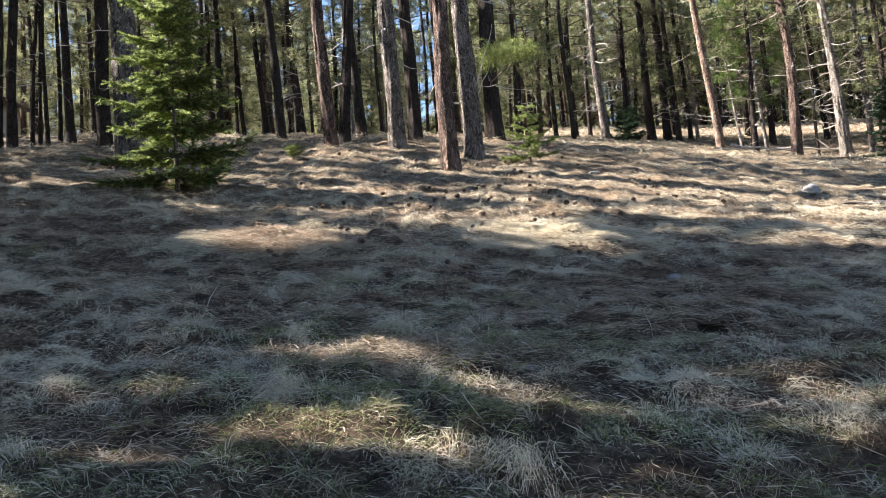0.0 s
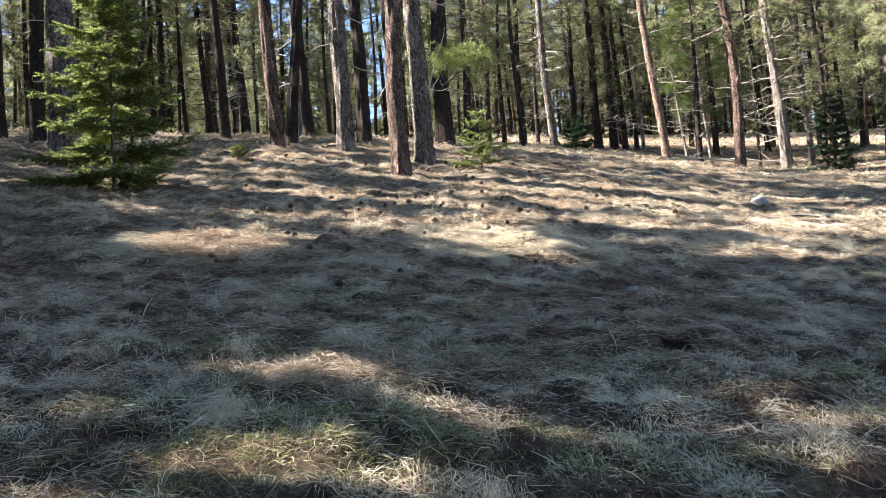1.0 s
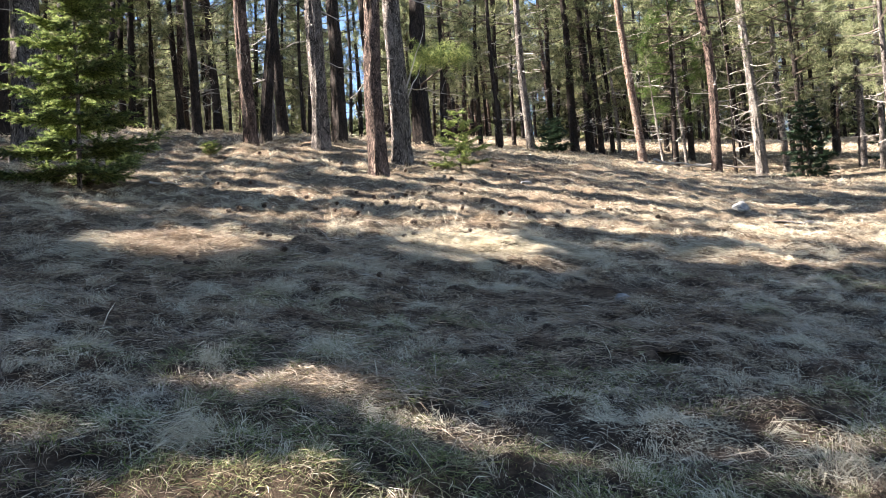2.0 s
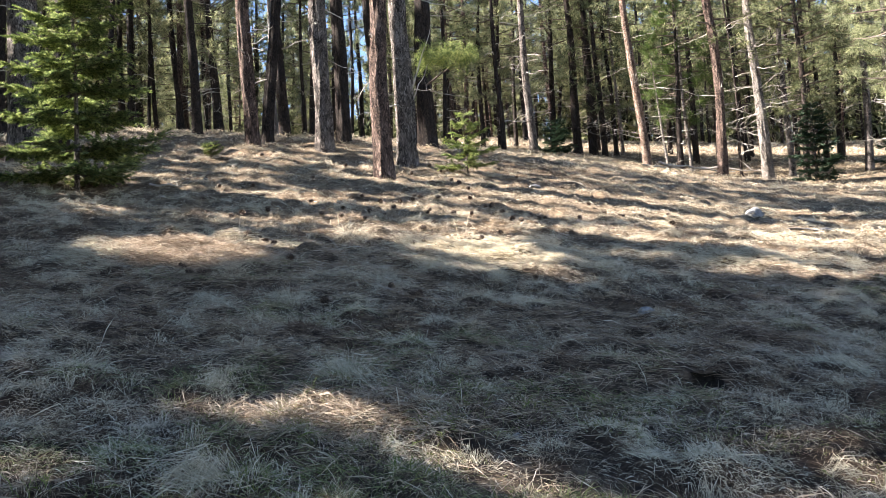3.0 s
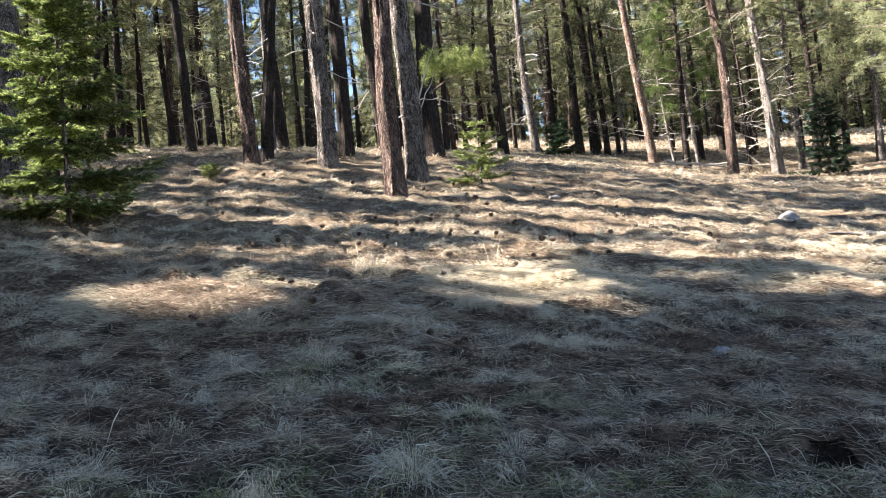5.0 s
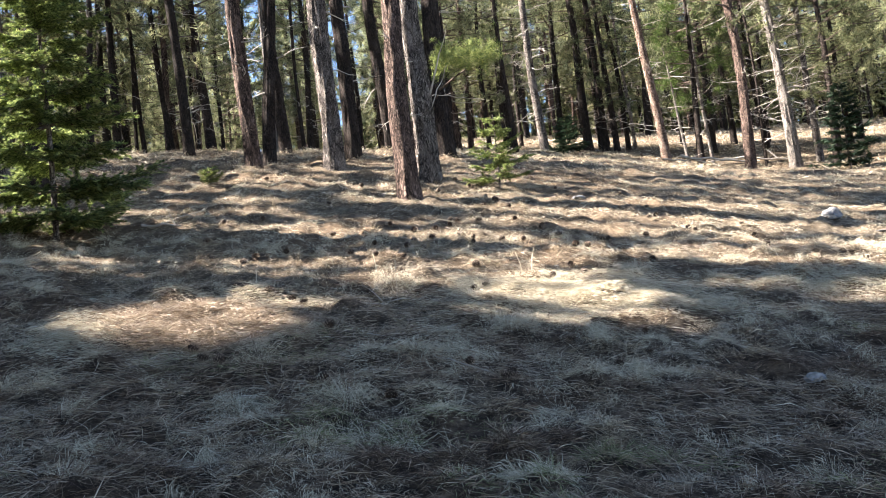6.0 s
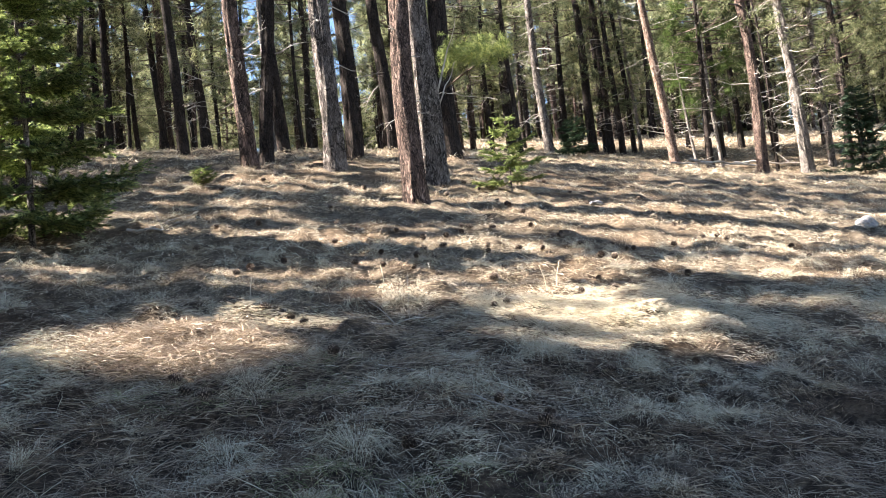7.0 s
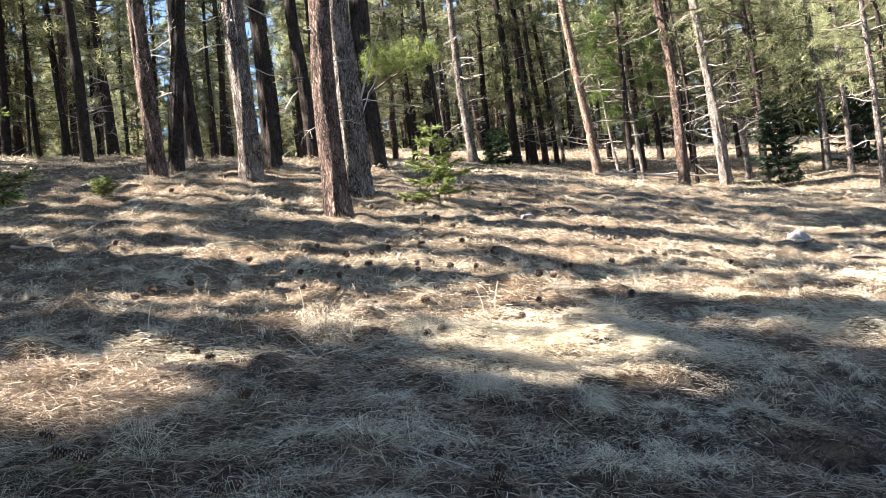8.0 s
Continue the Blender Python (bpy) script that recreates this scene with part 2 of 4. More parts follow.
def soil_mat():
    m, n, l, b = mat("matted_straw_and_soil", 0.95)
    tc = n.new("ShaderNodeTexCoord")
    v = tc.outputs["Object"]
    broad = noise_tex(n, l, v, 0.55, 4.0, 0.6)
    mid = noise_tex(n, l, v, 5.0, 5.0, 0.7)
    fib = noise_tex(n, l, v, 42.0, 6.0, 0.75, (0.45, 1.0, 1.0))
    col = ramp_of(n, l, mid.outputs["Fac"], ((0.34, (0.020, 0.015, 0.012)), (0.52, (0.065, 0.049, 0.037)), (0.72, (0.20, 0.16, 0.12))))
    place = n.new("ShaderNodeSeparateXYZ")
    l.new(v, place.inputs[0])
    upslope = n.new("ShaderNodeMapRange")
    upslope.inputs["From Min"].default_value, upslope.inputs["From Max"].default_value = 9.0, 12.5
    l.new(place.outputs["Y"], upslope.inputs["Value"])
    # paler base tones, blended in upslope
    pale_base = ramp_of(n, l, mid.outputs["Fac"], ((0.34, (0.06, 0.046, 0.033)), (0.52, (0.15, 0.12, 0.088)), (0.72, (0.30, 0.25, 0.19))))
    col = mix(n, l, upslope.outputs[0], col, pale_base)
    rust = ramp_of(n, l, broad.outputs["Fac"], ((0.42, (0, 0, 0)), (0.6, (1, 1, 1))))
    col = mix(n, l, rust, col, mix(n, l, 0.8, col, (0.88, 0.77, 0.69), "MULTIPLY"))
    col = mix(n, l, 0.85, col, ramp_of(n, l, fib.outputs["Fac"], ((0.3, (0.30, 0.28, 0.26)), (0.7, (1.5, 1.45, 1.35)))), "MULTIPLY")
    l.new(col, b.inputs["Base Color"])
    bp = n.new("ShaderNodeBump")
    bp.inputs["Strength"].default_value, bp.inputs["Distance"].default_value = 1.0, 0.03
    l.new(fib.outputs["Fac"], bp.inputs["Height"])
    l.new(bp.outputs[0], b.inputs["Normal"])
    return m


def speckled_mat(name, lo, hi, scale, rough=0.9, bump_by=0.01):
    m, n, l, b = mat(name, rough)
    tc = n.new("ShaderNodeTexCoord")
    a = noise_tex(n, l, tc.outputs["Object"], scale, 6.0, 0.7)
    l.new(ramp_of(n, l, a.outputs["Fac"], ((0.3, lo), (0.7, hi))), b.inputs["Base Color"])
    bp = n.new("ShaderNodeBump")
    bp.inputs["Distance"].default_value = bump_by
    l.new(a.outputs["Fac"], bp.inputs["Height"])
    l.new(bp.outputs[0], b.inputs["Normal"])
    return m


SOIL = soil_mat()
# kept far below the soil's tone, painting in the shade of the hole
EARTH_SHADED = speckled_mat("shaded_burrow_earth", (0.010, 0.008, 0.006), (0.04, 0.03, 0.023), 30.0, 0.95, 0.02)
STONE_DARK = speckled_mat("dull_grey_stone", (0.04, 0.039, 0.04), (0.12, 0.117, 0.117), 14.0)
STONE = speckled_mat("pale_grey_stone", (0.08, 0.079, 0.08), (0.30, 0.29, 0.285), 16.0)
CONE = speckled_mat("brown_cone_scales", (0.016, 0.011, 0.008), (0.08, 0.055, 0.04), 60.0, 0.8, 0.002)
CONE_TIP = speckled_mat("pale_cone_tips", (0.12, 0.085, 0.06), (0.34, 0.26, 0.2), 60.0, 0.8, 0.002)
WALLBOARD = speckled_mat("weathered_beige_boards", (0.42, 0.36, 0.28), (0.58, 0.52, 0.43), 3.0)
ROOFING = speckled_mat("brown_roofing", (0.08, 0.05, 0.04), (0.16, 0.11, 0.085), 6.0)

# ---- mesh tools ----
def mesh_of(name, verts, groups, smooth=False):
    """One mesh from vertex rows and groups of (faces of one size, material)."""
    verts = np.asarray(verts, np.float32)
    me = bpy.data.meshes.new(name)
    groups = [(np.asarray(f, np.int32), m) for f, m in groups if len(f)]
    loops = np.concatenate([f.ravel() for f, _ in groups])
    sizes = np.concatenate([np.full(len(f), f.shape[1], np.int32) for f, _ in groups])
    starts = np.concatenate([[0], np.cumsum(sizes)[:-1]]).astype(np.int32)
    me.vertices.add(len(verts))
    me.vertices.foreach_set("co", verts.ravel())
    me.loops.add(len(loops))
    me.loops.foreach_set("vertex_index", loops)
    me.polygons.add(len(sizes))
    me.polygons.foreach_set("loop_start", starts)
    slots = []
    for _, m in groups:
        if m not in slots:
            slots.append(m)
            me.materials.append(m)
    me.polygons.foreach_set("material_index", np.concatenate([np.full(len(f), slots.index(m), np.int32) for f, m in groups]))
    me.polygons.foreach_set("use_smooth", np.full(len(sizes), smooth))
    me.update(calc_edges=True)
    return me


def part(name, me, parent, label="", kind=""):
    ob = new(name, me)
    ob.parent = parent
    return tagged(ob, label, kind=kind)


def joined(pieces):
    """One (verts, faces) from several with faces of one size."""
    vs, fs, k = [], [], 0
    for v, f in pieces:
        vs.append(v)
        fs.append(f + k)
        k += len(v)
    return np.concatenate(vs), np.concatenate(fs)


def tube(path, radii, seg=6, furrow=0.0, seed=0):
    """A closed tapering tube of quads along a path; furrow roughens its skin."""
    path, radii = np.asarray(path, float), np.asarray(radii, float)
    tan = np.gradient(path, axis=0)
    tan /= np.linalg.norm(tan, axis=1)[:, None] + 1e-9
    ref = np.array((0, 1.0, 0)) if abs(tan[:, 1]).mean() < 0.8 else np.array((1.0, 0, 0))
    a = np.cross(ref, tan)
    a /= np.linalg.norm(a, axis=1)[:, None] + 1e-9
    b = np.cross(tan, a)
    ang = np.arange(seg) * 2 * np.pi / seg
    rr = np.repeat(radii[:, None], seg, 1)
    if furrow:
        s = np.cumsum(np.r_[0, np.linalg.norm(np.diff(path, axis=0), axis=1)])
        ga, gs = np.meshgrid(ang, s)
        wave = lattice(np.cos(ga) * 2.2 + 40 + gs * 0.15, np.sin(ga) * 2.2 + gs * 1.1, seed) - 0.5
        fine = lattice(np.cos(ga) * 7 + 60 + gs * 0.5, np.sin(ga) * 7 + gs * 2.5, seed + 5) - 0.5
        rr = rr + furrow * (wave * 1.6 + fine * 1.5)
    v = path[:, None] + rr[..., None] * (np.cos(ang)[None, :, None] * a[:, None] + np.sin(ang)[None, :, None] * b[:, None])
    n = len(path)
    i, j = np.meshgrid(np.arange(n - 1), np.arange(seg), indexing="ij")
    q = np.stack([i * seg + j, i * seg + (j + 1) % seg, (i + 1) * seg + (j + 1) % seg, (i + 1) * seg + j], -1).reshape(-1, 4)
    return v.reshape(-1, 3), q


def frames_of(d, spin):
    """Turns that carry +z onto the rows of d, spun about it."""
    d = d / (np.linalg.norm(d, axis=1)[:, None] + 1e-9)
    ref = np.where(np.abs(d[:, 2:3]) < 0.9, np.array([[0, 0, 1.0]]), np.array([[1.0, 0, 0]]))
    a = np.cross(ref, d)
    a /= np.linalg.norm(a, axis=1)[:, None] + 1e-9
    b = np.cross(d, a)
    c, s = np.cos(spin)[:, None], np.sin(spin)[:, None]
    return np.stack([a * c + b * s, b * c - a * s, d], -1)


def tuft_shape(r, count, wide, lo=15, hi=95, length=(0.6, 1.0)):
    """Needles spreading from one twig end along +z: rows of triangles."""
    th, ph = np.radians(r.uniform(lo, hi, count)), r.uniform(0, 2 * np.pi, count)
    d = np.stack([np.sin(th) * np.cos(ph), np.sin(th) * np.sin(ph), np.cos(th)], -1)
    ln = r.uniform(*length, count)[:, None]
    side = np.cross(d, r.normal(size=(count, 3)))
    side /= np.linalg.norm(side, axis=1)[:, None]
    base = d * 0.05 + np.array([0, 0, 1.0]) * r.uniform(-0.5, 0.25, count)[:, None]
    return np.stack([base - side * wide, base + side * wide, base + d * ln], 1)


def spray_shape(r, pairs, wide):
    """A flat twig along +z with short needles to both sides: rows of triangles."""
    rows = []
    for k in range(pairs):
        z = k / pairs
        ln = 0.24 * (1 - 0.5 * z) * (0.6 + 0.4 * min(1.0, z * 4))
        for s in (-1, 1):
            tip = np.array([s * ln * r.uniform(0.8, 1.15), r.normal(0, 0.05), z + ln * 0.8])
            rows.append(((0, 0, z - wide), (0, 0, z + wide * 1.5), tip))
    rows.append(((-wide, 0, 0.8), (wide, 0, 0.8), (0, 0, 1.08)))
    return np.array(rows)


def scatter(shapes, pos, d, size, r):
    """Copies of the shapes at pos, along d: (verts, triangles)."""
    pos, d = np.asarray(pos, float), np.asarray(d, float)
    out = []
    R = frames_of(d, r.uniform(0, 2 * np.pi, len(pos)))
    pick = r.integers(0, len(shapes), len(pos))
    for k, sh in enumerate(shapes):
        m = pick == k
        if m.any():
            v = np.einsum("nij,fkj->nfki", R[m], sh) * size[m][:, None, None, None] + pos[m][:, None, None, :]
            out.append(v.reshape(-1, 3))
    v = np.concatenate(out)
    return v, np.arange(len(v)).reshape(-1, 3)


SHAPES_PUFF = [tuft_shape(rng, 14, 0.045, 10, 150, (0.45, 0.85)) for _ in range(6)]
SHAPES_FAR = [tuft_shape(rng, 14, 0.09, 10, 150, (0.5, 0.9)) for _ in range(6)]
SHAPES_FINE = [tuft_shape(rng, 34, 0.02) for _ in range(6)]
SHAPES_BROAD = [tuft_shape(rng, 13, 0.10) for _ in range(6)]
SPRAYS = [spray_shape(rng, 9, 0.055) for _ in range(5)]

# ---- where the sun breaks through the canopy ----
# crowns are pruned so that sunbeams land on these chosen patches
ALONG = np.array((math.cos(SUN_AZ), math.sin(SUN_AZ)))
# centre, half length along the sun's way and half width across it
SUN_FLECKS = [(-1.85, 9.25, 1.1, 0.55), (-0.95, 9.95, 0.75, 0.26), (1.42, 9.88, 1.12, 0.70), (5.1, 9.9, 1.2, 0.23), (0.1, 10.45, 0.8, 0.26), (3.3, 10.5, 0.6, 0.2),
              (-0.55, 4.80, 0.66, 0.19), (0.0, 4.66, 0.30, 0.14), (0.45, 4.18, 0.42, 0.16), (-1.34, 4.06, 0.38, 0.11),
              (-0.35, 3.40, 0.78, 0.22), (0.88, 3.76, 0.28, 0.17), (2.24, 4.34, 0.22, 0.14), (1.75, 4.06, 0.15, 0.12),
              (-1.32, 3.29, 0.18, 0.12), (-1.72, 3.23, 0.18, 0.12), (-1.6, 2.75, 0.5, 0.15), (0.72, 2.98, 0.48, 0.24)]


def sunny(x, y):
    """How open the canopy is above the sunbeam that ends at x, y on the ground."""
    u, v = x * ALONG[0] + y * ALONG[1], -x * ALONG[1] + y * ALONG[0]
    streak = lattice(u / 1.5, v / 0.45, 11) * 0.55 + lattice(u / 0.5, v / 0.24, 12) * 0.45
    edge = 11.0 + 2.5 / (1 + np.exp((x - 1.3) / 0.4))
    upper = (y > edge + 0.2 * (x > 2.5) - 0.10 * (x - 2) * (x > 2)) & (streak > 0.365 + 0.16 * (x < -2.0 - 0.3 * (y - 14)) + 0.12 * ((x < -2.2) & (y > 16.5)) + 0.25 * ((x < 0.3) & (y > 19.3)) + 0.10 * (x > 6.0))
    open_to = upper.astype(float)
    for cx, cy, rx, ry in SUN_FLECKS:
        du, dv = u - (cx * ALONG[0] + cy * ALONG[1]), v - (-cx * ALONG[1] + cy * ALONG[0])
        wob = 0.35 + 0.8 * lattice(x / 0.4, y / 0.25, 21) + 0.5 * lattice(x / 0.15, y / 0.1, 22)
        open_to = np.maximum(open_to, ((du / (rx + 0.10)) ** 2 + (dv / (ry + 0.07)) ** 2 < wob).astype(float))
    return open_to


def beam_end(p):
    """Where the sunbeam through each point p meets the hillside."""
    s = np.array(SUN_DIR)
    k = np.zeros(len(p))
    for _ in range(14):
        q = p - k[:, None] * s
        k = k + (q[:, 2] - slope_z(q[:, 0], q[:, 1])) * 0.8
    return p - k[:, None] * s


# trees that stand in full sun: place, half width, height
SUNLIT = [(-4.14, 13.09, 1.6, 4.5), (-0.61, 18.56, 0.6, 6.0), (0.52, 15.41, 0.6, 5.5), (1.09, 17.41, 0.6, 6.0), (7.8, 34.5, 0.7, 8.0), (12.0, 32.5, 0.7, 9.0), (16.25, 30.95, 0.7, 9.0),
          (13.41, 28.89, 0.4, 4.0), (2.21, 16.51, 0.7, 1.5), (-2.76, 16.82, 0.4, 0.6), (7.28, 14.9, 0.35, 0.5)]


def thinned(pos):
    """Which tufts to keep; those that would block a chosen sunbeam are pruned."""
    q = beam_end(pos)
    seen = (q[:, 0] > -9) & (q[:, 0] < 13) & (q[:, 1] > 1) & (q[:, 1] < 26)
    clear = seen & (sunny(q[:, 0], q[:, 1]) > 0.5)
    s = np.array(SUN_DIR)
    for x, y, wide, tall in SUNLIT:
        k = ((pos[:, 0] - x) * s[0] + (pos[:, 1] - y) * s[1]) / (s[0] ** 2 + s[1] ** 2)
        near = pos - k[:, None] * s
        z = float(slope_z(x, y))
        clear |= (k > 1.5 * wide) & ((near[:, 0] - x) ** 2 + (near[:, 1] - y) ** 2 < wide ** 2) & (near[:, 2] > z - 0.3) & (near[:, 2] < z + tall)
    return ~clear


# ---- ground ----
def spaced(lo, a, b, hi, fine, growth=1.06):
    mid = list(np.arange(a, b, fine))
    left, right, step = [], [], fine
    p = a
    while p > lo:
        step *= growth
        p -= step
        left.append(p)
    p, step = mid[-1], fine
    while p < hi:
        step *= growth
        p += step
        right.append(p)
    return np.array(left[::-1] + mid + right)


def make_ground():
    xs, ys = spaced(-700, -4.5, 6.5, 700, 0.07), spaced(-400, 2.4, 12.5, 900, 0.07)
    gx, gy = np.meshgrid(xs, ys)
    v = np.stack([gx, gy, ground_z(gx, gy)], -1).reshape(-1, 3)
    w, h = len(xs), len(ys)
    i, j = np.meshgrid(np.arange(h - 1), np.arange(w - 1), indexing="ij")
    q = np.stack([i * w + j, i * w + j + 1, (i + 1) * w + j + 1, (i + 1) * w + j], -1).reshape(-1, 4)
    mid = v[q].mean(axis=1)
    q = q[((mid[:, 0] - 2.17) / 0.15) ** 2 + ((mid[:, 1] - 5.76) / 0.17) ** 2 > 1]
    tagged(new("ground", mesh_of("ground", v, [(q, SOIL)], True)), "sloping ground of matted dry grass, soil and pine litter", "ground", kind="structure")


make_ground()


def burrow(x, y):
    """An animal's hole that runs under the slope, its rim tucked beneath the turf."""
    n = 24
    a = np.linspace(0, 2 * np.pi, n, endpoint=False)
    zc = float(ground_z(x, y))
    v = []
    for radius, ahead, drop, level in ((0.34, 0.0, 0.012, 0.0), (0.22, 0.0, 0.03, 0.0), (0.17, 0.02, 0.10, 0.5), (0.15, 0.07, 0.19, 1.0), (0.14, 0.16, 0.27, 1.0), (0.08, 0.26, 0.33, 1.0), (0.01, 0.3, 0.35, 1.0)):
        px = x + radius * (1 + 0.06 * np.sin(3 * a)) * np.cos(a)
        py = y + ahead + radius * 0.9 * np.sin(a)
        v.append(np.stack([px, py, (ground_z(px, py) * (1 - level) + zc * level) - drop], -1))
    v = np.concatenate(v)
    k, m = np.meshgrid(np.arange(6), np.arange(n), indexing="ij")
    q = np.stack([k * n + m, k * n + (m + 1) % n, (k + 1) * n + (m + 1) % n, (k + 1) * n + m], -1).reshape(-1, 4)
    tagged(new("burrow", mesh_of("burrow", v, [(q, EARTH_SHADED)], True)), "dark animal burrow opening in the grassy slope", "burrow")


burrow(2.17, 5.76)


# ---- trees ----
def trunk_path(h, lean, curve, r, n, wob=0.05):
    z = np.concatenate([np.linspace(-0.25, min(6.5, h * 0.7), n), np.linspace(min(7.0, h * 0.75), h, 10)])
    x = lean * z + curve * np.sin(np.clip(z, 0, 12) * 0.45)
    ph = r.uniform(0, 6, 4)
    x = x + wob * (np.sin(z * 0.6 + ph[0]) - np.sin(ph[0])) * np.clip(z / 3, 0, 1)
    y = wob * (np.sin(z * 0.5 + ph[1]) - np.sin(ph[1])) * np.clip(z / 3, 0, 1)
    return np.stack([x, y, z], -1)


def trunk_radii(z, rad, h, flare):
    return rad * (1 - 0.82 * np.clip(z / h, 0, 1) ** 1.1) * (0.92 + flare * np.exp(-np.clip(z + 0.1, 0, 9) / 0.28))


def at_height(path, z):
    return np.array([np.interp(z, path[:, 2], path[:, k]) for k in range(3)])


def dead_branch(r, start, az, length, thick, rise):
    """A bare crooked branch with a few side twigs."""
    n = 7
    t = np.linspace(0, 1, n)
    out = np.array((math.cos(az), math.sin(az), 0))
    side = np.array((-out[1], out[0], 0))
    bend = r.normal(0, 0.22)
    p = start + length * (t[:, None] * out + (t ** 2 * bend)[:, None] * side + (rise * t - 0.25 * t ** 2 * r.uniform(-1, 1.2))[:, None] * np.array((0, 0, 1)))
    p[1:] += np.cumsum(r.normal(0, 0.028 * length, (n - 1, 3)), axis=0)
    rad = thick * (1 - 0.85 * t)
    pieces = [tube(p, rad, 4)]
    for _ in range(int(r.integers(2, 6))):
        k = int(r.integers(2, n - 1))
        d = r.normal(0, 1, 3) + out * 0.7
        d /= np.linalg.norm(d)
        ln = length * r.uniform(0.15, 0.4)
        m = p[k] + d * ln * 0.5 + r.normal(0, 0.04 * length, 3)
        pieces.append(tube(np.array([p[k], m, p[k] + d * ln + (0, 0, r.uniform(-0.1, 0.15) * ln)]), np.array([rad[k] * 0.7, rad[k] * 0.45, 0.002]), 3))
    return joined(pieces)


def crown_points(r, path, h, frm, reach, branches, per, low=0.0):
    """Boughs (tubes) and the places, directions and sizes of the needle tufts on them."""
    pieces, pos, dirs = [], [], []
    for k in range(branches):
        f = (k + r.uniform(0, 1)) / branches
        z = frm + (h - frm) * f
        shape = math.sin(math.pi * min(1.0, 0.18 + f * 0.8)) ** 0.7 if low == 0 else (1 - f) ** 0.7 + 0.1
        ln = reach * shape * r.uniform(0.6, 1.15)
        az = k * 2.4 + r.uniform(-0.5, 0.5)
        out = np.array((math.cos(az), math.sin(az), 0))
        side = np.array((-out[1], out[0], 0))
        t = np.linspace(0, 1, 4)
        s = at_height(path, z)
        p = s + ln * (t[:, None] * out + (r.normal(0, 0.12) * t ** 2)[:, None] * side + (r.uniform(-0.15, 0.2) * t + 0.12 * t ** 3)[:, None] * np.array((0, 0, 1)))
        pieces.append(tube(p, np.linspace(0.012 + 0.014 * ln, 0.006, 4), 3))
        m = max(4, int(per * ln / reach))
        clump = np.arange(m) // 4
        ft = np.clip((r.uniform(0.35, 1.0, m) ** 0.8)[clump] + r.normal(0, 0.03, m), 0.3, 1.05)
        base = np.stack([np.interp(ft, t, p[:, c]) for c in range(3)], -1)
        off = (r.normal(0, 1, (m, 3)) * np.array((0.30, 0.30, 0.20)))[clump] * ln * 0.42 * (0.5 + ft[:, None] * 0.5) + r.normal(0, 0.10, (m, 3))
        pos.append(base + off)
        dirs.append(out * 0.7 + off / (np.linalg.norm(off, axis=1)[:, None] + 1e-6) + np.array((0, 0, 0.5)))
    return pieces, np.concatenate(pos), np.concatenate(dirs)


def pine(x, y, rad, lean=0.0, h=17.0, frm=6.0, reach=2.2, branches=40, per=9, bark=None, dead=6, near=False, curve=0.0, flare=0.3, size=0.42,
         shapes=None, needles=None, seed=1, label="", dead_low=1.2, dead_high=6.5, wood=None, dead_len=1.0, low=0.0, group="pines of the stand", cover=0, twigs=0):
    r = np.random.default_rng(seed)
    z0 = float(ground_z(x, y))
    tree = tagged(new("pine_tree"), label or "tall pine with a bare scaly trunk and high crown", "tree", group)
    tree.location = (x, y, z0 - 0.04)
    path = trunk_path(h, lean, curve, r, 84 if near else 18, 0.06)
    radii = trunk_radii(path[:, 2], rad, h, flare)
    v, q = tube(path, radii, 40 if near else 10, min(0.03, rad * 0.13) if near else rad * 0.07, seed)
    part("trunk", mesh_of("trunk", v, [(q, bark or BARK)], True), tree)
    for k in range(dead):
        z = r.uniform(dead_low, dead_high)
        az = r.uniform(0, 2 * math.pi)
        s = at_height(path, z) + np.array((math.cos(az), math.sin(az), 0)) * rad * 0.7
        v, q = dead_branch(r, s, az, r.uniform(0.35, 1.3) * dead_len, r.uniform(0.010, 0.020), r.uniform(-0.35, 0.35))
        part("dead_branch", mesh_of("dead_branch", v, [(q, wood or DEADWOOD)]), tree, "bare broken branch")
    if twigs:
        bare = []
        for _ in range(twigs):
            z, az = r.uniform(0.8, frm + 2.5), r.uniform(0, 2 * math.pi)
            bare.append(dead_branch(r, at_height(path, z), az, r.uniform(0.4, 1.5), r.uniform(0.007, 0.013), r.uniform(-0.3, 0.3)))
        v, q = joined(bare)
        part("deadwood", mesh_of("deadwood", v, [(q, TWIG if seed % 2 else DEADWOOD)]), tree, "tangle of bare dead twigs", "stuff")
    pieces, pos, dirs = crown_points(r, path, h, frm, reach, branches, per if shapes else int(per * 1.7), low)
    # extra tufts high above the view, added to darken the stand below
    if cover:
        more, pos2, dirs2 = crown_points(r, path, h, max(frm, 8.5), reach * 1.25, cover, 14)
        pieces = pieces + more
        keep = thinned(pos2 + np.array((x, y, z0)))
        keep[:3] = True
        v, f = scatter(SHAPES_BROAD, pos2[keep], dirs2[keep], r.uniform(0.30, 0.5, keep.sum()), r)
        part("upper_crown", mesh_of("upper_crown", v, [(f, NEEDLES)]), tree, "dense high needle tufts added as shade", "stuff")
    middles = np.array([p[0].mean(axis=0) for p in pieces]) + np.array((x, y, z0))
    pieces = [p for p, k in zip(pieces, thinned(middles)) if k] or pieces[:1]
    v, q = joined(pieces)
    part("branchwork", mesh_of("branchwork", v, [(q, TWIG)]), tree, "thin brown boughs", "stuff")
    keep = thinned(pos + np.array((x, y, z0)))
    keep[:3] = True
    pos, dirs = pos[keep], dirs[keep]
    v, f = scatter(shapes or SHAPES_PUFF, pos, dirs, size * (1.0 if shapes else 0.68) * r.uniform(0.7, 1.25, len(pos)), r)
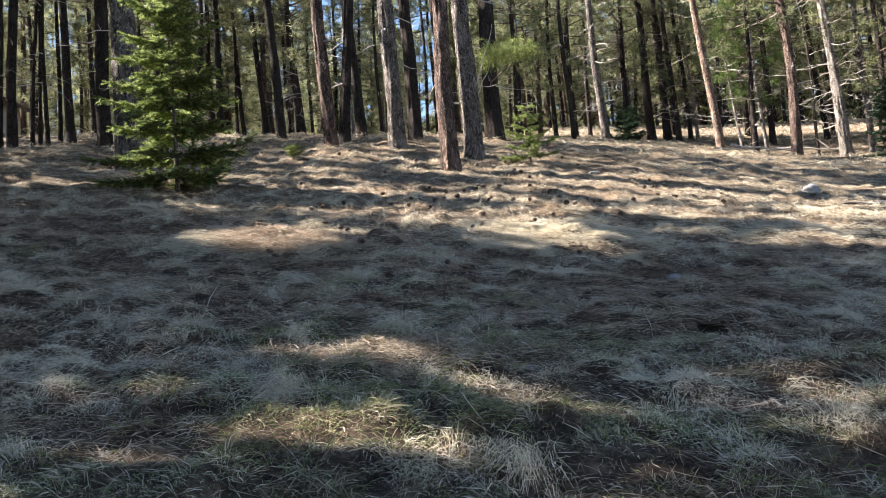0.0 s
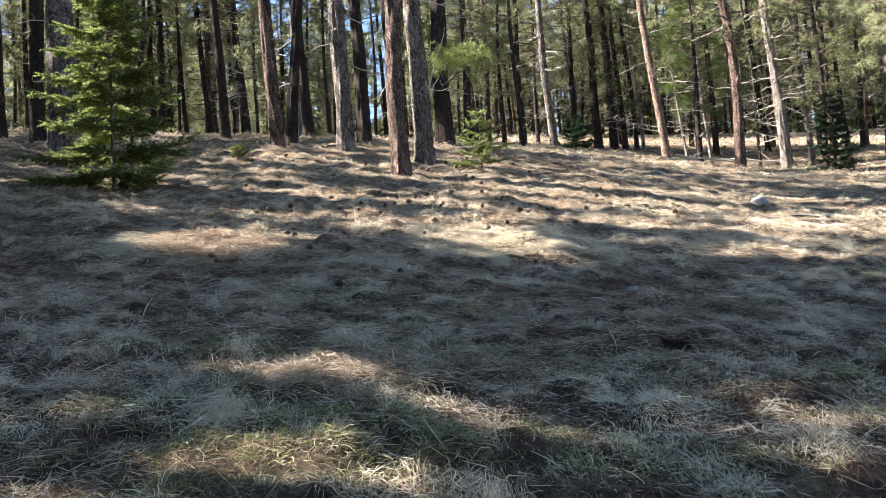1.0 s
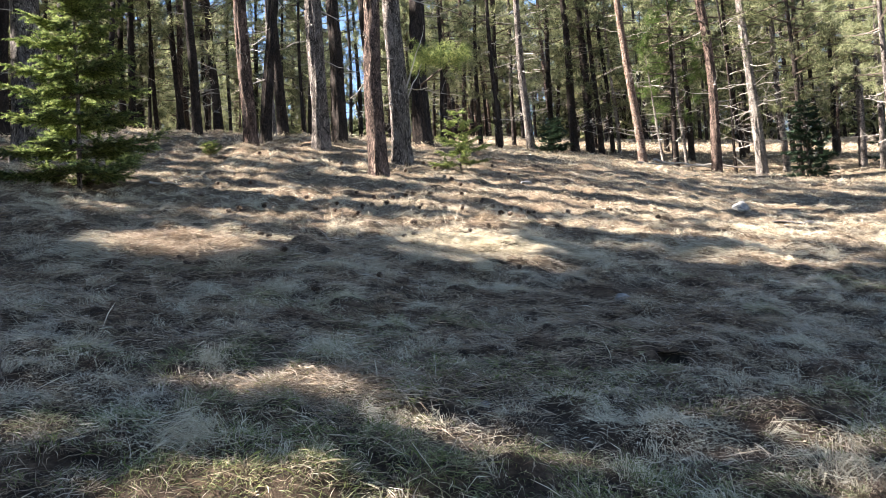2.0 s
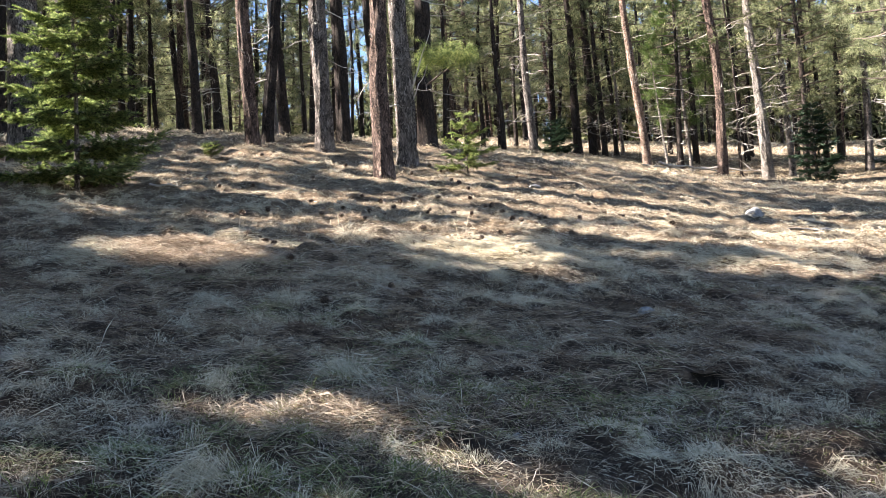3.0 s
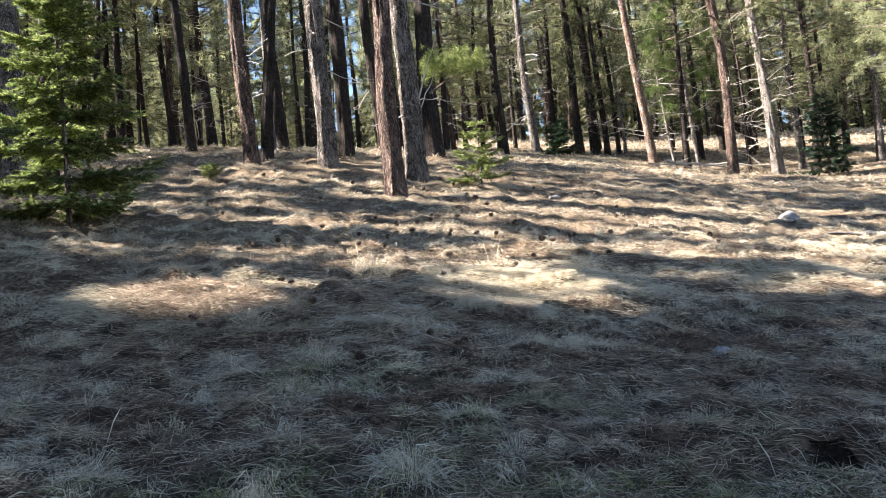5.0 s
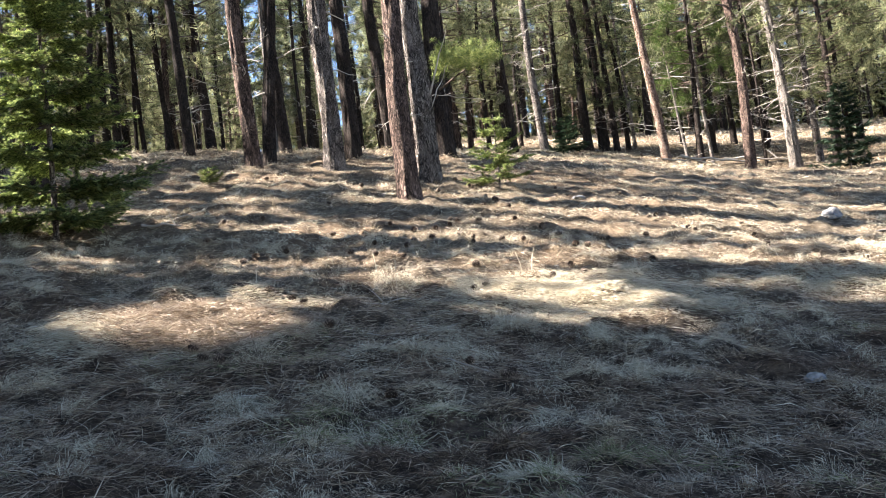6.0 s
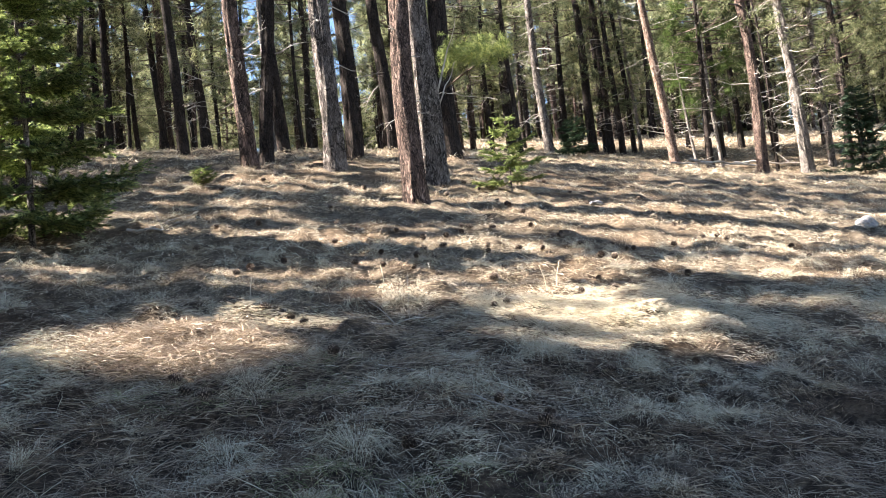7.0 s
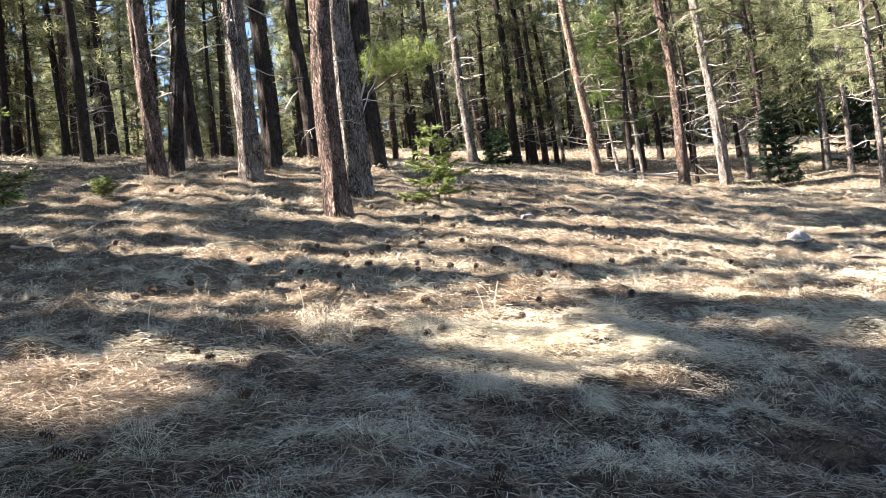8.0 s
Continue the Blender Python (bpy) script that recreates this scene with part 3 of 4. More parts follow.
    part("crown", mesh_of("crown", v, [(f, needles or NEEDLES)]), tree, "tufts of green needles", "stuff")
    return tree


# the first row, along the crest of the slope
pine(-6.22, 16.71, 0.31, 0.02, near=True, dead=5, seed=11, bark=BARK, frm=5.5, reach=2.6, branches=60, per=18, label="thick old pine with deeply furrowed grey bark", flare=0.25)
pine(-6.05, 18.2, 0.17, 0.05, dead=5, seed=12, bark=BARK_SHADED, branches=60, per=18, cover=26)
pine(-8.29, 20.66, 0.196, -0.007, near=True, dead=4, seed=13, bark=BARK_SHADED, branches=60, per=18, cover=26)
pine(-10.32, 23.39, 0.14, -0.026, dead=8, seed=14, bark=BARK_SHADED, branches=60, per=18, cover=26)
pine(-10.64, 20.58, 0.14, 0.029, dead=5, seed=15, bark=BARK_SHADED, branches=60, per=18, cover=26)
pine(-2.21, 19.08, 0.17, -0.025, near=True, dead=14, seed=16, bark=BARK_RED, label="slim pine with reddish bark and short dead branches")
pine(-1.95, 19.68, 0.14, 0.073, near=True, dead=6, seed=17, bark=BARK_SHADED, frm=7, cover=26)
pine(-1.82, 23.39, 0.17, -0.011, dead=8, seed=18, bark=BARK_SHADED, cover=26)
pine(-0.61, 18.56, 0.215, 0.015, near=True, dead=4, seed=19, bark=BARK, frm=6.5, label="straight pine with grey scaly bark in dry grass", flare=0.12)
pine(-0.20, 19.9, 0.18, 0.02, near=True, dead=4, seed=20, bark=BARK_SHADED, cover=26)
pine(0.52, 15.41, 0.185, -0.005, near=True, dead=9, seed=21, bark=BARK_RED, dead_len=0.5, frm=6, label="slightly leaning pine with flaking red-brown bark", curve=-0.03)
pine(1.09, 17.41, 0.215, 0.02, near=True, dead=6, seed=22, bark=BARK, frm=6, label="stout pine with pale furrowed bark beside another pine", flare=0.35)
pine(1.86, 20.70, 0.225, 0.005, near=True, dead=12, seed=23, bark=BARK_SHADED, frm=5, cover=26)
pine(0.77, 22.1, 0.16, -0.018, near=True, dead=5, seed=24, bark=BARK_SHADED, label="dark pine leaning over between two others", cover=26)
pine(-4.86, 27.34, 0.175, -0.02, dead=9, seed=25, bark=BARK_SHADED, cover=26)
pine(7.8, 34.5, 0.20, -0.04, dead=32, seed=26, bark=BARK, frm=5.5, dead_len=1.3, label="sunlit grey pine with many bare branches")
pine(10.75, 38.04, 0.225, -0.03, dead=10, seed=27, bark=BARK_SHADED, cover=26)
pine(11.56, 38.12, 0.186, -0.022, dead=10, seed=28, bark=BARK_SHADED, cover=26)
pine(12.65, 38.19, 0.12, -0.04, dead=8, seed=29, bark=BARK_SHADED, cover=26)
pine(12.00, 32.50, 0.20, -0.076, dead=12, seed=30, bark=BARK_ORANGE, frm=5, dead_len=1.4, label="slender pine with bleached orange trunk and bare limbs")
pine(13.41, 28.89, 0.20, -0.035, near=True, dead=10, seed=31, bark=BARK_RED, frm=4.2, curve=0.14, dead_len=1.4, label="crooked pine with a bent red-brown trunk")
pine(16.25, 30.95, 0.225, -0.03, near=True, dead=44, seed=32, bark=BARK_PALE, frm=6, dead_len=1.5, label="pale half-dead pine with tangled bare branches")
pine(17.7, 31.7, 0.145, -0.011, dead=16, seed=33, bark=BARK, frm=4, dead_len=1.2)
pine(20.49, 30.91, 0.17, 0.04, dead=14, seed=34, bark=BARK, frm=3.5)
pine(20.46, 29.62, 0.12, 0.05, dead=10, seed=35, bark=BARK, frm=3)
pine(16.68, 23.81, 0.11, 0.03, dead=8, seed=36, bark=BARK, frm=3.0, needles=NEEDLES_LIT, branches=50, per=14, shapes=SHAPES_FINE, size=0.27)


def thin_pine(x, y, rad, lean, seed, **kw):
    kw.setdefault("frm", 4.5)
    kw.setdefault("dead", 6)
    kw.setdefault("bark", BARK_SHADED)
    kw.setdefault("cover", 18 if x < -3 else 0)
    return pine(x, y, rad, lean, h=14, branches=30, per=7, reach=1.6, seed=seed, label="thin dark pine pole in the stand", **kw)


thin_pine(-10.59, 21.58, 0.062, 0.036, 50)
thin_pine(-10.54, 21.92, 0.056, 0.028, 51)
thin_pine(-10.10, 21.42, 0.062, 0.008, 52)
thin_pine(-11.17, 21.04, 0.063, 0.03, 53)
thin_pine(-10.71, 23.54, 0.067, 0.05, 54)
thin_pine(-6.87, 24.54, 0.095, 0.033, 55)
thin_pine(-8.00, 34.5, 0.08, 0.006, 56)
thin_pine(-7.89, 35.5, 0.105, -0.05, 57)
thin_pine(-6.31, 32.3, 0.138, -0.038, 58)
thin_pine(-5.65, 34.2, 0.09, -0.025, 59)
thin_pine(-4.81, 31.2, 0.144, -0.011, 60)
thin_pine(-4.89, 35.2, 0.082, 0.028, 61)
thin_pine(-1.97, 22.5, 0.06, -0.016, 62, bark=BARK_PALE)
thin_pine(-1.60, 30.8, 0.072, 0.0, 63)
thin_pine(0.15, 36.6, 0.086, 0.019, 64, frm=8)
thin_pine(0.64, 38.5, 0.117, 0.006, 65, frm=8)
thin_pine(3.86, 33.2, 0.09, 0.013, 66)
thin_pine(6.15, 37.6, 0.116, 0.023, 67, frm=3)
thin_pine(7.42, 39.9, 0.16, 0.019, 68, frm=3)
thin_pine(8.84, 43.0, 0.119, 0.02, 69)
thin_pine(5.7, 30.4, 0.10, -0.01, 70, dead=12)
thin_pine(13.08, 38.5, 0.094, -0.026, 71, bark=BARK_PALE)
pine(13.0, 32.8, 0.075, -0.12, h=5.0, frm=4.2, reach=0.5, branches=4, per=3, dead=14, dead_low=0.6, dead_high=3.8, seed=72, bark=BARK_PALE,
     label="thin bleached snag with bare twigs", group="snags")
thin_pine(14.06, 33.0, 0.08, -0.046, 73, bark=BARK_PALE)
thin_pine(15.54, 31.7, 0.067, -0.031, 74)
thin_pine(-8.36, 33.0, 0.167, 0.05, 75)
pine(13.45, 32.7, 0.16, 0.016, h=7.6, frm=2.2, reach=1.9, branches=50, per=26, dead=5, seed=76, bark=BARK_SHADED, needles=LEAF_GREEN, shapes=SHAPES_FINE, size=0.25,
     dead_high=1.8, label="low bushy tree with fresh green foliage", group="low green trees")


def leafy_pine(x, y, rad, h, frm, reach, seed, needles, fine=False):
    return pine(x, y, rad, 0.0, h=h, frm=frm, reach=reach, branches=46, per=24, dead=12, seed=seed, bark=BARK_SHADED, needles=needles, size=0.27 if fine else 0.34, dead_high=4,
                shapes=SHAPES_FINE if fine else None,
                label="pine with dense low boughs of yellow-green needles", group="low green trees")


leafy_pine(17.6, 30.5, 0.14, 12, 2.6, 2.3, 110, NEEDLES, True)
leafy_pine(20.0, 34.0, 0.16, 14, 2.8, 2.6, 111, NEEDLES)
leafy_pine(23.5, 33.0, 0.16, 13, 2.2, 2.6, 112, NEEDLES)
leafy_pine(15.6, 36.0, 0.16, 14, 3.0, 2.5, 113, NEEDLES)
leafy_pine(12.6, 57.0, 0.16, 14, 3.0, 2.6, 114, NEEDLES_LIT)
leafy_pine(19.0, 25.8, 0.12, 11, 2.8, 2.3, 115, NEEDLES_LIT, True)
leafy_pine(18.6, 40.0, 0.16, 15, 2.6, 2.8, 116, NEEDLES)
leafy_pine(24.5, 39.0, 0.16, 15, 2.6, 2.8, 117, NEEDLES_LIT)
leafy_pine(9.0, 58.0, 0.16, 15, 2.4, 2.8, 118, NEEDLES_LIT)
leafy_pine(4.4, 36.5, 0.13, 12, 2.4, 2.0, 119, NEEDLES_LIT)


# unseen trees off to the left, placed so their shade lies over the grass
def shade_pine(x, y, h, frm, reach, seed):
    return pine(x, y, 0.24, 0.0, h=h, frm=frm, reach=reach, branches=72, per=23, dead=2, seed=seed, shapes=SHAPES_BROAD, size=0.37,
                label="broad dense unseen pine that shades the clearing", group="pines beside the clearing")


shade_pine(-9.0, 3.9, 9, 1.6, 2.0, 90)
shade_pine(-9.0, 7.6, 9, 1.6, 2.1, 91)
shade_pine(-9.1, 9.6, 9, 1.6, 2.0, 92)
shade_pine(-9.3, 13.2, 10, 1.8, 2.0, 93)
shade_pine(-12.2, 8.5, 16, 2.4, 2.7, 94)
shade_pine(-11.2, 12.9, 15, 2.6, 2.6, 108)
shade_pine(-12.0, 9.95, 16, 2.4, 2.7, 95)
shade_pine(-12.2, 4.5, 15, 2.4, 2.7, 96)
shade_pine(-12.8, 15.7, 16, 2.6, 2.6, 97)
shade_pine(-17.0, 9.7, 17, 3.0, 2.9, 98)
shade_pine(-17.4, 13.2, 17, 3.0, 2.9, 99)
shade_pine(-17.0, 5.8, 17, 3.0, 2.9, 100)
shade_pine(-15.0, 10.4, 20, 5.0, 2.9, 105)
shade_pine(-15.2, 8.5, 20, 5.0, 2.9, 106)
shade_pine(-16.5, 12.5, 20, 5.0, 2.9, 107)
shade_pine(-13.0, 16.5, 16, 3.0, 2.7, 104)
shade_pine(-13.4, 18.6, 16, 3.0, 2.7, 101)
shade_pine(-17.5, 16.6, 17, 3.0, 2.9, 102)
shade_pine(-17.5, 20.7, 17, 3.0, 2.9, 103)
shade_pine(-17.6, 23.6, 16, 3.0, 2.9, 120)
shade_pine(-19.0, 26.4, 17, 3.0, 2.9, 121)
shade_pine(-20.5, 29.6, 17, 3.0, 2.9, 122)


# ---- the stand behind ----
def stand_pine(seed, h, frm, reach, needles, bark, branches=46, per=11, cover=0):
    return pine(0, -300 - seed * 8, 0.15, 0.0, h=h, frm=frm, reach=reach, branches=branches, per=per, dead=6, dead_len=1.4, dead_low=1.0, dead_high=frm + 2, seed=seed, cover=cover, twigs=16,
                bark=bark, needles=needles, size=0.46, label="slim forest pine with dead lower branches", group="pines deep in the stand")


def stand():
    # the first three carry the added shading tufts, the others stand more in the open
    kinds = [stand_pine(200, 15, 3.4, 2.1, NEEDLES, BARK_SHADED, 34, 9, 20), stand_pine(201, 16, 4.2, 2.3, NEEDLES, BARK_SHADED, 30, 9, 20), stand_pine(205, 17, 4.8, 2.4, NEEDLES, BARK_SHADED, 30, 9, 20),
             stand_pine(202, 13, 2.4, 1.9, NEEDLES_LIT, BARK_SHADED), stand_pine(203, 15, 3.4, 2.3, NEEDLES_LIT, BARK_RED), stand_pine(204, 11, 1.8, 1.7, NEEDLES, BARK_SHADED)]
    r = np.random.default_rng(77)
    placed, used = [], set()
    tries = 0
    while len(placed) < 276 and tries < 16000:
        tries += 1
        if len(placed) < 140:
            y = 31 + 60 * r.uniform(0, 1) ** 1.3
            x = r.uniform(-0.75, 0.95) * y
        elif len(placed) < 225:
            y = r.uniform(32, 60)
            x = r.uniform(-0.62, 0.16) * y
        else:
            y = r.uniform(36, 70)
            x = r.uniform(0.05, 0.6) * y
        if -0.003 * y < x < 0.043 * y - 0.3 or (x < -0.42 * y and r.uniform() < 0.5):
            continue
        if (x > -8 and 42 < y < 53) or (y < 41 and 2 < x < 24 and r.uniform() < 0.5):
            continue
        beams = [((x - a) * ALONG[0] + (y - b) * ALONG[1], abs((y - b) * ALONG[0] - (x - a) * ALONG[1])) for a, b, _, _ in SUNLIT[4:7]]
        if any(-1 < k < 17 and side < 2.0 for k, side in beams):
            continue
        if any((x - a) ** 2 + (y - b) ** 2 < 3.5 for a, b in placed):
            continue
        placed.append((x, y))
        clear = not any(-1 < k < 34 and side < 2.6 for k, side in beams)
        k = int(r.integers(0, 3)) if (x < -8 and y < 46 and clear and r.uniform() < 0.8) or (y > 55 and r.uniform() < 0.15) else int(r.integers(3, 6))
        s = r.uniform(0.8, 1.2)
        place = Matrix.Translation((x, y, float(ground_z(x, y)) - 0.1)) @ pose(0, 0, 0, r.uniform(-3, 3), r.uniform(-4, 3), r.uniform(0, 360))
        if k not in used:
            used.add(k)
            kinds[k].matrix_basis = place
        else:
            ob = copy_thing(kinds[k], place)
            ob.scale = (s, s, s)
    # unseen pines added behind the camera to dim the skylight on the trunks
    for k in range(15):
        x, y = -21 + 3.0 * k + r.uniform(-1, 1), -10.5 + r.uniform(-2, 2)
        ob = copy_thing(kinds[int(r.integers(3, 6))], Matrix.Translation((x, y, float(ground_z(x, y)) - 0.1)) @ pose(0, 0, 0, 0, 0, r.uniform(0, 360)))
        ob["group"] = "pines behind the clearing"


stand()


def far_woods():
    """The wooded rise behind the stand, too far off to tell its trees apart."""
    r = np.random.default_rng(5)
    pieces, pos, dirs, big = [], [], [], []
    for k in range(560):
        a = r.uniform(-1.0, 1.1)
        d = r.uniform(68, 115)
        x, y = d * math.sin(a), d * math.cos(a)
        if a < -0.38 and k % 2:
            continue
        z = float(ground_z(x, y))
        h = r.uniform(4, 7) if 0.0 < x / y < 0.04 else r.uniform(16, 24) if x < 0 else r.uniform(11, 19)
        pieces.append(tube(np.array([(x, y, z - 0.5), (x + r.normal(0, 0.2), y, z + h * 0.5), (x + r.normal(0, 0.3), y, z + h)]), np.array([0.2, 0.14, 0.03]), 5))
        m = 40
        f = 0.01 + 0.98 * r.uniform(0, 1, m) ** 1.5
        w = 2.6 * (1 - f) ** 0.6 + 0.2
        pos.append(np.stack([x + r.normal(0, 0.6, m) * w, y + r.normal(0, 0.6, m) * w, z + f * h], -1))
        dirs.append(r.normal(0, 1, (m, 3)) + (0, 0, 0.5))
        big.append(r.uniform(0.8, 1.5, m))
    v, q = joined(pieces)
    v2, f2 = scatter(SHAPES_FAR, np.concatenate(pos), np.concatenate(dirs), np.concatenate(big), r)
    me = mesh_of("far_woods", np.concatenate([v, v2]), [(q, BARK_SHADED), (f2 + len(v), NEEDLES)])
    tagged(new("far_woods", me), "distant pine woods on the rise", "woods", kind="stuff")


far_woods()


# ---- firs ----
def fir(name, x, y, h, spread, whorls, seed, needles, label, group, first=0.12, per=5, thick=0.04, spray=0.16, droop=0.25, dense=15):
    r = np.random.default_rng(seed)
    z0 = float(ground_z(x, y))
    tree = tagged(new(name), label, "tree", group)
    tree.location = (x, y, z0 - 0.02)
    z = np.linspace(-0.1, h, 14)
    path = np.stack([0.02 * np.sin(z * 1.3 + seed), 0.02 * np.cos(z * 1.1), z], -1)
    v, q = tube(path, np.linspace(thick, 0.006, 14), 8, thick * 0.1, seed)
    part("trunk", mesh_of("trunk", v, [(q, BARK)], True), tree)
    pos, dirs, size = [], [], []
    for k in range(whorls):
        f = (k + 0.5) / whorls
        zz = first + (h * 0.98 - first) * f
        n = per + int(r.integers(-1, 2))
        for j in range(n):
            ln = spread * (1 - f) ** 0.8 * r.uniform(0.35, 1.18) + 0.06
            az = j * 2 * math.pi / n + k * 1.1 + r.uniform(-0.35, 0.35)
            out = np.array((math.cos(az), math.sin(az), 0))
            side = np.array((-out[1], out[0], 0))
            t = np.linspace(0, 1, 7)
            lift = (0.45 * f - droop * (1 - f)) * t + 0.30 * t ** 2.2 * (1 - 0.5 * f)
            p = np.array((0, 0, zz + r.uniform(-0.05, 0.05))) + ln * (t[:, None] * out + (r.normal(0, 0.10) * t ** 2)[:, None] * side + (lift * 0.8)[:, None] * np.array((0, 0, 1)))
            v, q = tube(p, np.linspace(0.004 + 0.007 * ln, 0.002, 7), 4)
            b = part("branch", mesh_of("branch", v, [(q, TWIG)]), tree)
            m = max(6, int(ln / spray * dense))
            ft = np.linspace(0.16, 1, m) + r.uniform(-0.03, 0.03, m)
            base = np.stack([np.interp(ft, t, p[:, c]) for c in range(3)], -1)
            sgn = np.where(np.arange(m) % 2, 1.0, -1.0)[:, None]
            reach = (1.15 - ft[:, None]) * ln * 0.45
            d = out * 0.75 + side * sgn * r.uniform(0.5, 1.0, (m, 1)) + np.array((0, 0, 1)) * r.normal(0.0, 0.16, (m, 1))
            d /= np.linalg.norm(d, axis=1)[:, None]
            twig = np.clip(reach / spray, 1, 4).astype(int)[:, 0]
            for c in range(4):
                keep = twig > c
                if keep.any():
                    pos.append(base[keep] + d[keep] * spray * 0.75 * c)
                    dirs.append(d[keep] + r.normal(0, 0.18, (keep.sum(), 3)))
                    size.append(np.full(keep.sum(), spray) * r.uniform(0.8, 1.2, keep.sum()))
    pos, dirs, size = np.concatenate(pos), np.concatenate(dirs), np.concatenate(size)
    dirs = dirs / np.linalg.norm(dirs, axis=1)[:, None]
    # the sprays lie flat: their sideways needles stay near the horizontal
    flat = np.cross(np.array((0, 0, 1.0)), dirs)
    flat /= np.linalg.norm(flat, axis=1)[:, None] + 1e-6
    up = np.cross(dirs, flat)
    tilt = r.normal(0, 0.35, len(pos))[:, None]
    a, b2 = flat * np.cos(tilt) + up * np.sin(tilt), up * np.cos(tilt) - flat * np.sin(tilt)
    R = np.stack([a, b2, dirs], -1)
    sh = np.stack(SPRAYS)[r.integers(0, len(SPRAYS), len(pos))]
    v = (np.einsum("nij,nfkj->nfki", R, sh) * size[:, None, None, None] + pos[:, None, None, :]).reshape(-1, 3)
    part("foliage", mesh_of("foliage", v, [(np.arange(len(v)).reshape(-1, 3), needles)]), tree, "flat sprays of green needles", "stuff")
    return tree


fir("fir_tree", -4.14, 13.09, 4.5, 1.32, 11, 301, NEEDLES_FIR, "young sunlit fir with layered green branches", "young firs", per=10, thick=0.045, spray=0.20, droop=0.34, dense=15)
fir("fir_sapling", 2.21, 16.51, 1.35, 0.62, 6, 302, NEEDLES_FIR, "small fir sapling in dry grass", "young firs", first=0.10, per=5, thick=0.018, spray=0.13, droop=0.12)
fir("fir_tree", 16.95, 28.8, 3.1, 1.05, 11, 303, NEEDLES_DARK, "dark bluish young spruce at the edge of the woods", "young firs", per=6, thick=0.04, spray=0.26)
fir("fir_tree", 22.4, 31.0, 4.2, 1.3, 12, 304, NEEDLES_DARK, "dark bluish young spruce at the edge of the woods", "young firs", per=6, thick=0.04, spray=0.26)
fir("fir_tree", -8.6, 26.5, 1.6, 0.7, 7, 305, NEEDLES_DARK, "low dark spruce behind the first pines", "young firs", per=6, thick=0.03, spray=0.26)
fir("fir_tree", 8.75, 34.4, 1.6, 0.8, 7, 306, NEEDLES_DARK, "low dark spruce behind the first pines", "young firs", per=6, thick=0.03, spray=0.26)
fir("fir_sapling", -2.76, 16.82, 0.32, 0.16, 4, 307, NEEDLES_FIR, "tiny green seedling in the grass", "young firs", first=0.03, per=5, thick=0.008, spray=0.09, droop=-0.5)


# ---- a low bough on the stout pine ----
def low_bough():
    tree = next(o for o in scene.objects if o.type == "EMPTY" and o.get("label", "").startswith("stout pine"))
    r = np.random.default_rng(44)
    o = np.array(tree.location)
    for k, (a, b, thick) in enumerate((((1.25, 17.35, 6.25), (1.75, 17.25, 7.6), 0.022), ((1.25, 17.35, 6.0), (1.65, 17.3, 6.85), 0.016), ((1.9, 20.5, 7.2), (2.6, 17.9, 7.2), 0.03))):
        a, b = np.array(a) - o, np.array(b) - o
        t = np.linspace(0, 1, 8)[:, None]
        p = a + (b - a) * t + r.normal(0, 0.03, (8, 3)) * t
        v, q = tube(p, np.linspace(thick, 0.004, 8), 5)
        part("dead_branch" if k < 2 else "live_branch", mesh_of("branch", v, [(q, DEADWOOD if k < 2 else TWIG)]), tree)
    n = 260
    pos = np.stack([r.uniform(1.45, 2.75, n), 17.8 + r.normal(0, 0.35, n), 7.03 + r.normal(0, 0.11, n)], -1) - o
    pos[:, 2] += 0.10 * np.sin((pos[:, 0] + o[0] - 1.45) * 2.4)
    v, f = scatter(SHAPES_FINE, pos, np.stack([r.normal(0.3, 1, n), r.normal(-0.3, 1, n), r.uniform(-0.3, 0.5, n)], -1), r.uniform(0.12, 0.19, n), r)
    part("needle_bough", mesh_of("needle_bough", v, [(f, NEEDLES_FIR)]), tree, "bright green drooping needle bough", "stuff")


low_bough()


# ---- grass ----
def blades(x, y, length, width, heading, lift, curl, material, r, base=0.0):
    """Bent grass blades of two triangles each. Returns verts and two face arrays."""
    n = len(x)
    z = ground_z(x, y) + base
    d = np.stack([np.cos(heading), np.sin(heading)], -1)
    side = np.stack([-d[:, 1], d[:, 0]], -1) * (width / 2)[:, None]
    l1, l2 = length * 0.5, length * 0.5
    gx = (slope_z(x + 0.05, y) - slope_z(x - 0.05, y)) / 0.1
    gy = (slope_z(x, y + 0.05) - slope_z(x, y - 0.05)) / 0.1
    rise = gx * d[:, 0] + gy * d[:, 1]
    mid = np.stack([x + d[:, 0] * l1 * np.cos(lift), y + d[:, 1] * l1 * np.cos(lift), z + l1 * np.sin(lift) + l1 * np.cos(lift) * rise], -1)
    lift2 = lift - curl
    tip = mid + np.stack([d[:, 0] * l2 * np.cos(lift2), d[:, 1] * l2 * np.cos(lift2), l2 * np.sin(lift2) + l2 * np.cos(lift2) * rise], -1)
    tip[:, :2] += r.normal(0, 0.12, (n, 2)) * length[:, None]
    roll = r.normal(0, 0.5, n) * width
    v = np.empty((n, 4, 3))
    v[:, 0] = np.stack([x, y, z - 0.008], -1)
    v[:, 1] = mid + np.stack([side[:, 0], side[:, 1], roll], -1)
    v[:, 2] = tip
    v[:, 3] = mid - np.stack([side[:, 0], side[:, 1], roll], -1)
    k = np.arange(n)[:, None] * 4
    return v.reshape(-1, 3), k + np.array([[0, 1, 3]]), k + np.array([[1, 2, 3]])


def in_view(x, y, margin=0.8):
    """The wedge of hillside that the camera sees on its way, with a margin."""
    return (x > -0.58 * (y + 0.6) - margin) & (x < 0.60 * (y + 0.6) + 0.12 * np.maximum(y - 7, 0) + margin)


